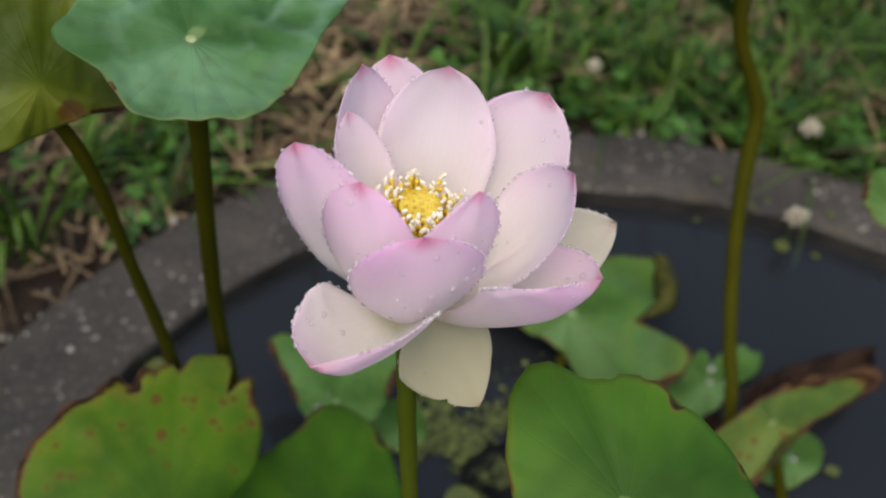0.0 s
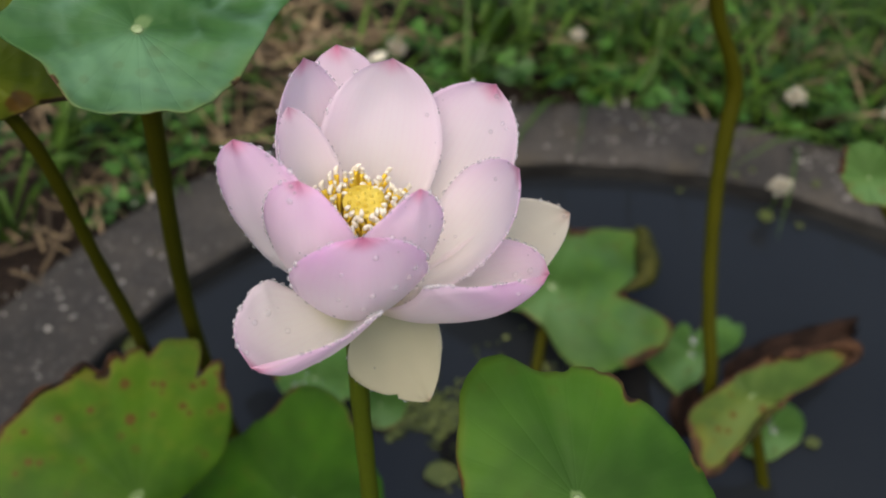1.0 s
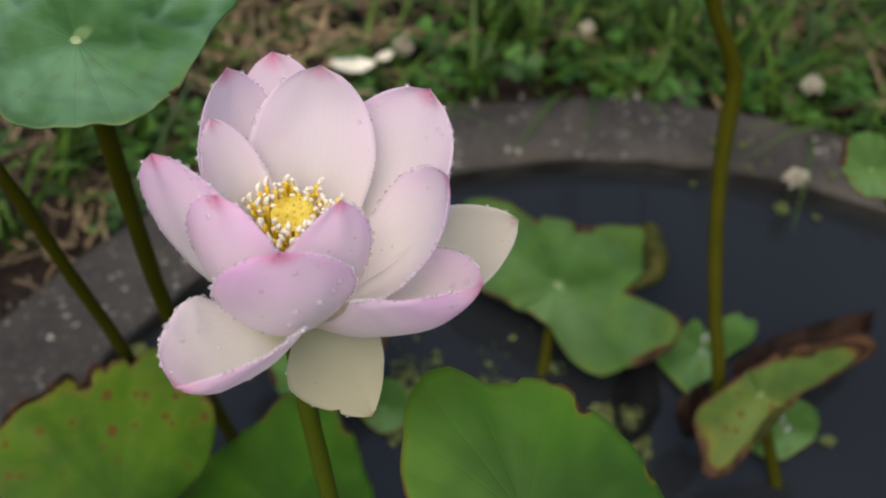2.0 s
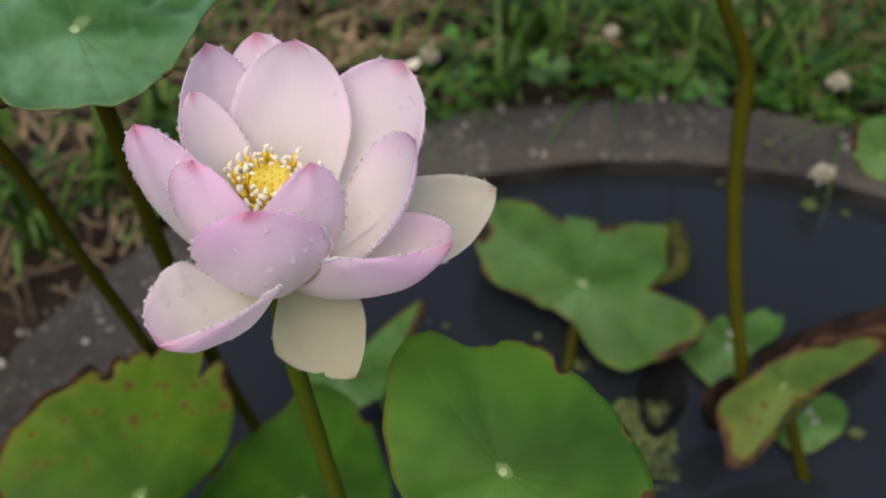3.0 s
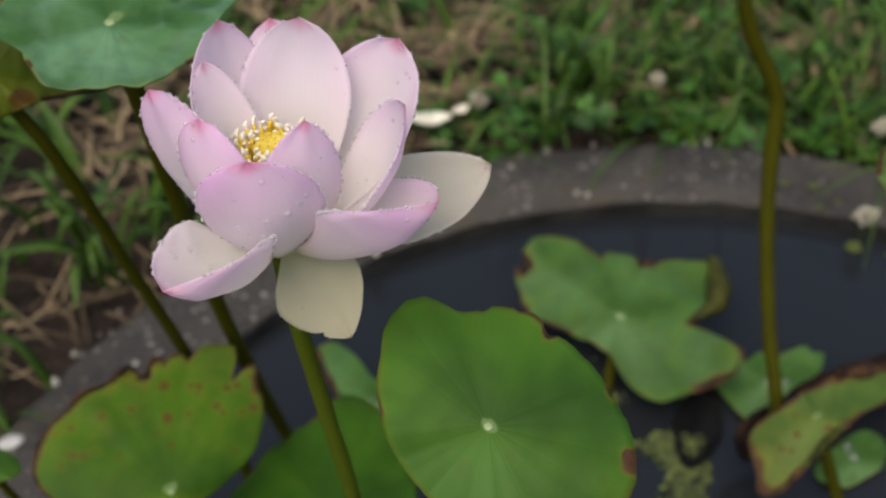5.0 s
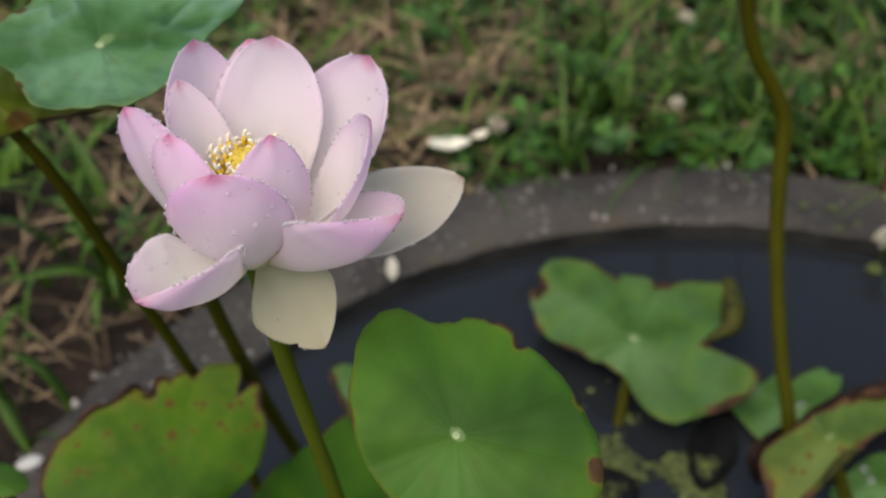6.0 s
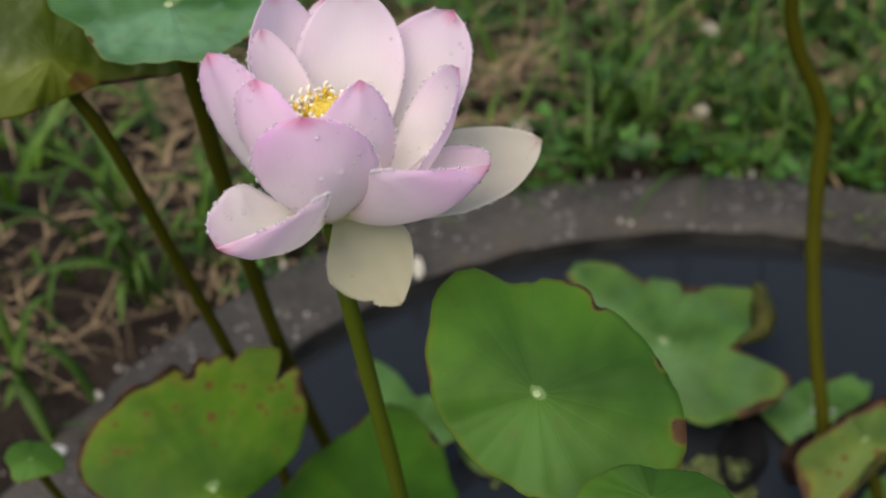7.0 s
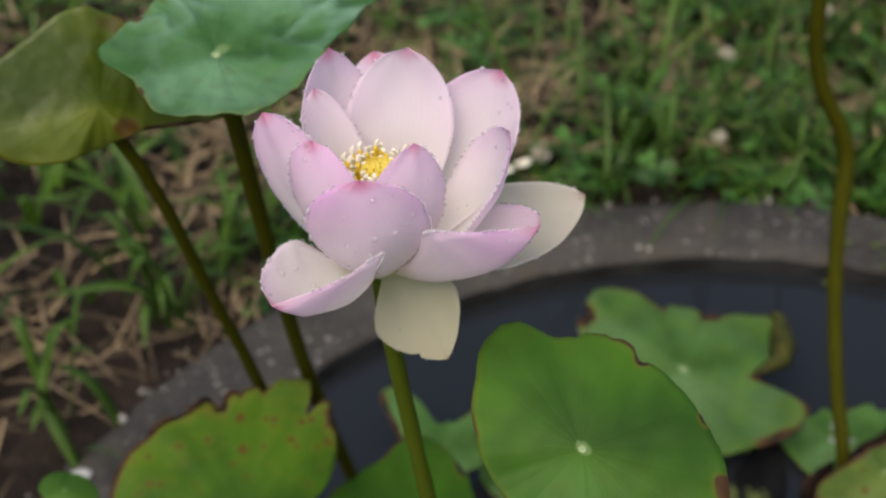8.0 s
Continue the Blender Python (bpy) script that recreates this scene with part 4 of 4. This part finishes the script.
def build_verge():
    green = scatter(6600, greenness, 11)
    tagged(new("grass", blades(green, 0.05, 0.19, 0.0030, 1.25, GRASS, "grass", 1)), "short green grass blades round the tub", "grass", kind="stuff")
    tagged(new("clover_patch", clover_patch(scatter(3900, greenness, 12), 2)), "low green clover leaves", "clover", kind="stuff")
    dry = scatter(5600, lambda x, y: 0.25 - greenness(x, y) - (1.1 if x < -0.31 and 0.3 < y < 0.84 or math.hypot(x - 0.03, y - 1.15) < 0.05 else 1.9 if x < -0.42 and y < 1.05 else 0), 13)
    tagged(new("straw", blades(dry, 0.04, 0.13, 0.0020, 1.3, STRAW, "straw", 3, lie=0.85)), "dry tan straw and grass litter", "straw", kind="stuff")
    loose = scatter(2700, lambda x, y: 0.10 - 0.75 * greenness(x, y) - (9.0 if x < -0.31 and 0.3 < y < 0.84 else 1.7 if x < -0.38 and y < 1.0 else 0), 14, 0.10)
    loose = [(x, y, z + 0.02) for x, y, z in loose]
    bits = [(x, y, z + 0.03) for x, y, z in scatter(420, lambda x, y: 0.35 if x > -0.05 else -1, 15, 0.02)]
    tagged(new("straw_bits", blades(bits, 0.02, 0.07, 0.0028, 1.4, STRAW, "straw_bits", 9, lie=0.7)), "short orange-tan straw scraps among the grass", "straw", kind="stuff")
    tagged(new("dry_grass", blades(loose, 0.05, 0.14, 0.0026, 1.4, STRAW, "dry_grass", 6, lie=0.75)), "long bleached dry grass lying over green blades", "dry grass", kind="stuff")


def build_far_verge():
    """Coarser turf that thins out round all sides of the tub."""
    rng = random.Random(31)
    places = []
    while len(places) < 15000:
        r, a = 0.66 + 4.2 * rng.random() ** 1.6, rng.uniform(0, 2 * math.pi)
        x, y = TUB.x + r * math.cos(a), TUB.y + r * math.sin(a)
        if rng.random() > (r - 0.75) / 0.7 or 0.25 + 1.2 * noise.noise(Vector((x * 1.7, y * 1.7, 9.0))) < rng.uniform(-0.5, 0.5):
            continue
        places.append((x, y, ground_z(x, y) if r < 6 else -0.03))
    tagged(new("far_grass", blades(places, 0.06, 0.18, 0.006, 1.2, GRASS, "far_grass", 8)), "coarse green turf farther from the tub", "grass", kind="stuff")


build_verge()
build_far_verge()


# ---------------------------------------------------------------- blossoms, litter and pond scum
def clover_blossom(x, y, size, label="round cream-white clover blossom on a thin stalk", top=0.032):
    """A ball of narrow florets on a stalk."""
    rng = random.Random(int(x * 977 + y * 311))
    z0 = ground_z(x, y) - 0.004
    h = top - z0
    ob = thing("clover_blossom", label, "clover flower", "clover flowers in the grass", (x, y, z0))
    part("stalk", tube("stalk", [(0, 0, 0), (rng.uniform(-0.004, 0.004), 0.002, h * 0.6), (0, 0, h)], [0.0009, 0.0007], GRASS, 4, 6), None, ob)
    verts, faces = [], []
    for k in range(46):
        u = 1 - 1.7 * (k + 0.5) / 46
        a = k * 2.39996
        d = Vector((math.sqrt(max(0, 1 - u * u)) * math.cos(a), math.sqrt(max(0, 1 - u * u)) * math.sin(a), u))
        d = (d + Vector((0, 0, 0.35))).normalized()
        s = d.orthogonal().normalized() * size * 0.16
        t = d.cross(s)
        r = size * rng.uniform(0.55, 1.2)
        base = len(verts)
        for f, w in ((0.15, 0.5), (0.75, 1.0), (1.0, 0.25)):
            verts += [d * r * f + s * w, d * r * f - s * 0.5 * w + t * 0.87 * w, d * r * f - s * 0.5 * w - t * 0.87 * w]
        for i in (0, 3):
            for j in range(3):
                faces.append((base + i + j, base + i + (j + 1) % 3, base + i + 3 + (j + 1) % 3, base + i + 3 + j))
        faces.append((base + 6, base + 7, base + 8))
    head = part("flower_head", mesh_of("flower_head", verts, faces, BLOSSOM, False), None, ob)
    head.location = (0, 0, h + size * 0.3)


def flake_mesh(name, length, width, mat, rise, seed, thick=0.0006):
    """A thin curved scrap such as a fallen petal or dead leaf, with an uneven outline."""
    rows, cols = 10, 6
    rng = random.Random(seed)
    tops = []
    for i in range(rows + 1):
        s = i / rows
        w = width * math.sin(math.pi * min(0.97, 0.04 + s * 0.94)) ** 0.7 * rng.uniform(0.88, 1.08)
        for j in range(cols + 1):
            v = j / cols * 2 - 1
            tops.append(Vector((length * (s - 0.5), w * v, rise * (v * v * 0.6 + (s - 0.5) ** 2 * 2.2) + 0.0008 * noise.noise(Vector((s * 5, v * 3, seed))))))
    count, nc = len(tops), cols + 1
    verts = [v + Vector((0, 0, thick)) for v in tops] + tops
    faces = []
    for i in range(rows):
        for j in range(cols):
            k = i * nc + j
            faces += [(k, k + nc, k + nc + 1, k + 1), (count + k, count + k + 1, count + k + nc + 1, count + k + nc)]
    border = [j for j in range(cols)] + [i * nc + cols for i in range(rows)] + [rows * nc + j for j in range(cols, 0, -1)] + [i * nc for i in range(rows, 0, -1)]
    for k, p in enumerate(border):
        q = border[(k + 1) % len(border)]
        faces.append((p, q, q + count, p + count))
    return mesh_of(name, verts, faces, mat)


def flake(name, label, category, at, length, width, mat, turn=0, rise=0.003, seed=0, tilt=0):
    ob = new(name, flake_mesh(name, length, width, mat, rise, seed))
    ob.matrix_basis = pose(*at, tilt, 0, turn)
    return tagged(ob, label, category)


def build_litter():
    for x, y, size in ((0.200, 1.046, 0.0085), (0.427, 0.970, 0.0115), (0.222, 1.240, 0.0105), (0.53, 0.955, 0.010), (0.36, 1.37, 0.010)):
        clover_blossom(x, y, size)
    clover_blossom(0.392, 0.853, 0.0125, "fallen cream clover blossom lying on the rim", 0.008)
    clover_blossom(0.004, 1.014, 0.011, "pale blossom leaning in straw beyond the rim", 0.016)
    flake("fallen_petal", "white fallen petal lying on straw", "petal", (-0.046, 0.986, 0.008), 0.046, 0.012, ANTHER, 8, 0.006, 1)
    flake("fallen_petal", "white fallen petal lying on straw", "petal", (-0.014, 1.003, 0.010), 0.022, 0.006, ANTHER, 40, 0.005, 2)
    flake("fallen_petal", "yellowed shrivelled petal on the rim", "petal", (-0.0825, 0.779, 0.004), 0.034, 0.006, BLOSSOM, 100, 0.004, 3)
    flake("fallen_petal", "small yellow-green petal on the rim", "petal", (0.351, 0.907, 0.003), 0.012, 0.005, SCUM, 30, 0.002, 4)
    flake("fallen_petal", "small yellow-green petal on water", "petal", (0.385, 0.842, WATER_Z + 0.0012), 0.018, 0.008, SCUM, 70, 0.002, 5)
    flake("fallen_petal", "small pale petal floating on water", "petal", (0.365, 0.566, WATER_Z + 0.0012), 0.014, 0.006, SCUM, 10, 0.002, 6)
    flake("fallen_petal", "small yellow-green petal floating inside the rim", "petal", (-0.205, 0.622, WATER_Z + 0.0012), 0.020, 0.009, SCUM, 60, 0.002, 12)
    for k, (x, y, size) in enumerate(((0.322, 0.909, 0.010), (0.352, 0.874, 0.008), (0.372, 0.884, 0.007), (0.418, 0.832, 0.009), (0.300, 0.870, 0.007), (0.436, 0.870, 0.010))):
        inside = math.hypot(x - TUB.x, y - TUB.y) < R_IN
        flake("fallen_petal", "tiny yellow-green petal scrap beside the blossom", "petal", (x, y, WATER_Z + 0.0012 if inside else 0.003), size, size * 0.4, SCUM, 47 * k, 0.002, 20 + k)
    flake("dead_leaf", "shrivelled dark brown leaf floating on water", "dead leaf", (0.352, 0.636, -0.004), 0.15, 0.022, DEAD, 26, 0.026, 7)
    flake("dead_leaf", "brown withered leaf curled against a stalk base", "dead leaf", (0.246, 0.560, 0.004), 0.055, 0.018, DEAD, 60, 0.022, 8)
    flake("dead_leaf", "black rotting leaf scrap in water", "dead leaf", (0.098, 0.543, WATER_Z + 0.0012), 0.10, 0.032, DEBRIS, 12, 0.004, 9)
    flake("dead_leaf", "black rotting leaf scrap in water", "dead leaf", (0.209, 0.598, WATER_Z + 0.0012), 0.09, 0.020, DEBRIS, 75, 0.004, 10)
    flake("fallen_petal", "dull yellow petal floating among scum", "petal", (0.050, 0.515, WATER_Z + 0.0014), 0.03, 0.012, SCUM, 20, 0.003, 11)
    ob = new("pebble", blob("pebble", GRIT_WHITE, 0.009, 0.6, 12, 5))
    ob.matrix_basis = pose(-0.347, 0.524, 0.0005, 0, 0, 30) @ Matrix.Diagonal((1.3, 0.8, 1, 1))
    tagged(ob, "pale worn pebble lying on the rim", "pebble")
    # straw stalks lying about
    for k, (p, q) in enumerate((((-0.029, 1.045, 0.014), (0.085, 1.035, 0.010)), ((0.015, 1.175, 0.014), (0.060, 1.105, 0.012)), ((-0.30, 0.98, 0.01), (-0.16, 0.93, 0.004)))):
        mid = (Vector(p) + Vector(q)) / 2 + Vector((0.004, 0.006, 0.006))
        me = tube("straw_stalk", [p, mid, q], [0.0026, 0.003, 0.0022], STRAW, 5, 7, bumpy=0.1)
        tagged(new("straw_stalk", me), "dry tan straw stalk lying on the ground", "straw", "straw stalks on the ground")
    # broad grass blades beside the rim: a few lone ones, then tufts
    sprays = [((-0.332, 0.588, -0.02), (-0.352, 0.592, 0.035), (-0.378, 0.592, 0.058), 0.006), ((-0.362, 0.550, -0.02), (-0.385, 0.572, 0.012), (-0.405, 0.600, 0.020), 0.006),
              ((-0.318, 0.735, -0.02), (-0.36, 0.715, 0.04), (-0.43, 0.690, 0.045), 0.008), ((0.049, 1.120, -0.02), (0.046, 1.14, 0.035), (0.043, 1.18, 0.06), 0.005)]
    rng = random.Random(77)
    for x, y, count, spread_to in ((-0.335, 0.745, 13, 0.085), (-0.300, 0.800, 8, 0.07), (-0.395, 0.600, 5, 0.06), (-0.250, 0.890, 8, 0.08), (0.120, 1.060, 7, 0.07), (0.300, 1.080, 7, 0.08)):
        for _ in range(count):
            a, reach = rng.uniform(0, 2 * math.pi), spread_to * rng.uniform(0.5, 1.1)
            bx, by = x + rng.uniform(-0.02, 0.02), y + rng.uniform(-0.02, 0.02)
            h = rng.uniform(0.03, 0.07)
            if outside(bx + reach * math.cos(a), by + reach * math.sin(a), 0.0) and outside(bx, by, 0.0):
                sprays.append(((bx, by, -0.02), (bx + 0.5 * reach * math.cos(a), by + 0.5 * reach * math.sin(a), h), (bx + reach * math.cos(a), by + reach * math.sin(a), h * rng.uniform(0.3, 1.1)), rng.uniform(0.0035, 0.006)))
    for p, m, q, w in sprays:
        line = spline([p, m, q], 8)
        verts, faces = [], []
        for i, c in enumerate(line):
            d = (line[min(i + 1, len(line) - 1)] - line[max(i - 1, 0)]).normalized()
            s = d.cross(Vector((0, 0, 1))).normalized()
            up = s.cross(d)
            ww = w * math.sin(math.pi * (0.12 + 0.86 * i / (len(line) - 1))) ** 0.8
            verts += [c - s * ww + up * ww * 0.4, c, c + s * ww + up * ww * 0.4, c - up * 0.0006]
        for i in range(len(line) - 1):
            b = i * 4
            faces += [(b, b + 1, b + 5, b + 4), (b + 1, b + 2, b + 6, b + 5), (b + 2, b + 3, b + 7, b + 6), (b + 3, b, b + 4, b + 7)]
        tagged(new("grass_blade", mesh_of("grass_blade", verts, faces, GRASS)), "broad bright green grass blade beside the rim", "grass", "broad grass blades")


def build_scum():
    rng = random.Random(21)
    verts, faces = [], []
    for _ in range(5200):
        x, y = rng.uniform(0.005, 0.215), rng.gauss(0.572, 0.028)
        if y < 0.49:
            continue
        if noise.noise(Vector((x * 22, y * 22, 1))) < -0.05 + rng.uniform(-0.15, 0.15):
            continue
        r, turn = rng.choice((0.0009, 0.0012, 0.0016, 0.0022, 0.0032)), rng.uniform(0, 6.28)
        base = len(verts)
        for j in range(7):
            a = turn + j * 0.8976
            verts.append((x + r * math.cos(a), y + r * rng.uniform(0.6, 1) * math.sin(a), WATER_Z + 0.0008 + rng.uniform(0, 0.002)))
        verts.append((x, y, WATER_Z + 0.0035))
        faces += [(base + j, base + (j + 1) % 7, base + 7) for j in range(7)]
    tagged(new("pond_scum", mesh_of("pond_scum", verts, faces, SCUM, False)), "olive mat of floating weed on the water", "pond weed", kind="stuff")
    verts, faces = [], []
    for _ in range(800):
        a, r = rng.uniform(0.2, 3.6), rng.uniform(R_IN + 0.01, R_OUT + 0.01)
        x, y = TUB.x + r * math.cos(a), TUB.y + r * math.sin(a)
        if noise.noise(Vector((x * 9, y * 9, 7))) < rng.uniform(-0.4, 0.35):
            continue
        s = rng.choice((0.0009, 0.0012, 0.0012, 0.0016, 0.002, 0.002, 0.003, 0.004))
        base = len(verts)
        for j in range(6):
            b = j * 1.047
            verts.append((x + s * math.cos(b) * rng.uniform(0.7, 1.2), y + s * math.sin(b) * rng.uniform(0.7, 1.2), -0.002))
        for j in range(6):
            b = j * 1.047
            verts.append((x + s * 0.6 * math.cos(b), y + s * 0.6 * math.sin(b), 0.001 + s * rng.uniform(0.3, 0.6)))
        faces += [(base + j, base + (j + 1) % 6, base + 6 + (j + 1) % 6, base + 6 + j) for j in range(6)] + [tuple(base + 6 + j for j in range(6))]
    tagged(new("rim_grit", mesh_of("rim_grit", verts, faces, GRIT, False)), "pale grit and lichen crumbs on the rim", "grit", kind="stuff")


build_litter()
build_scum()
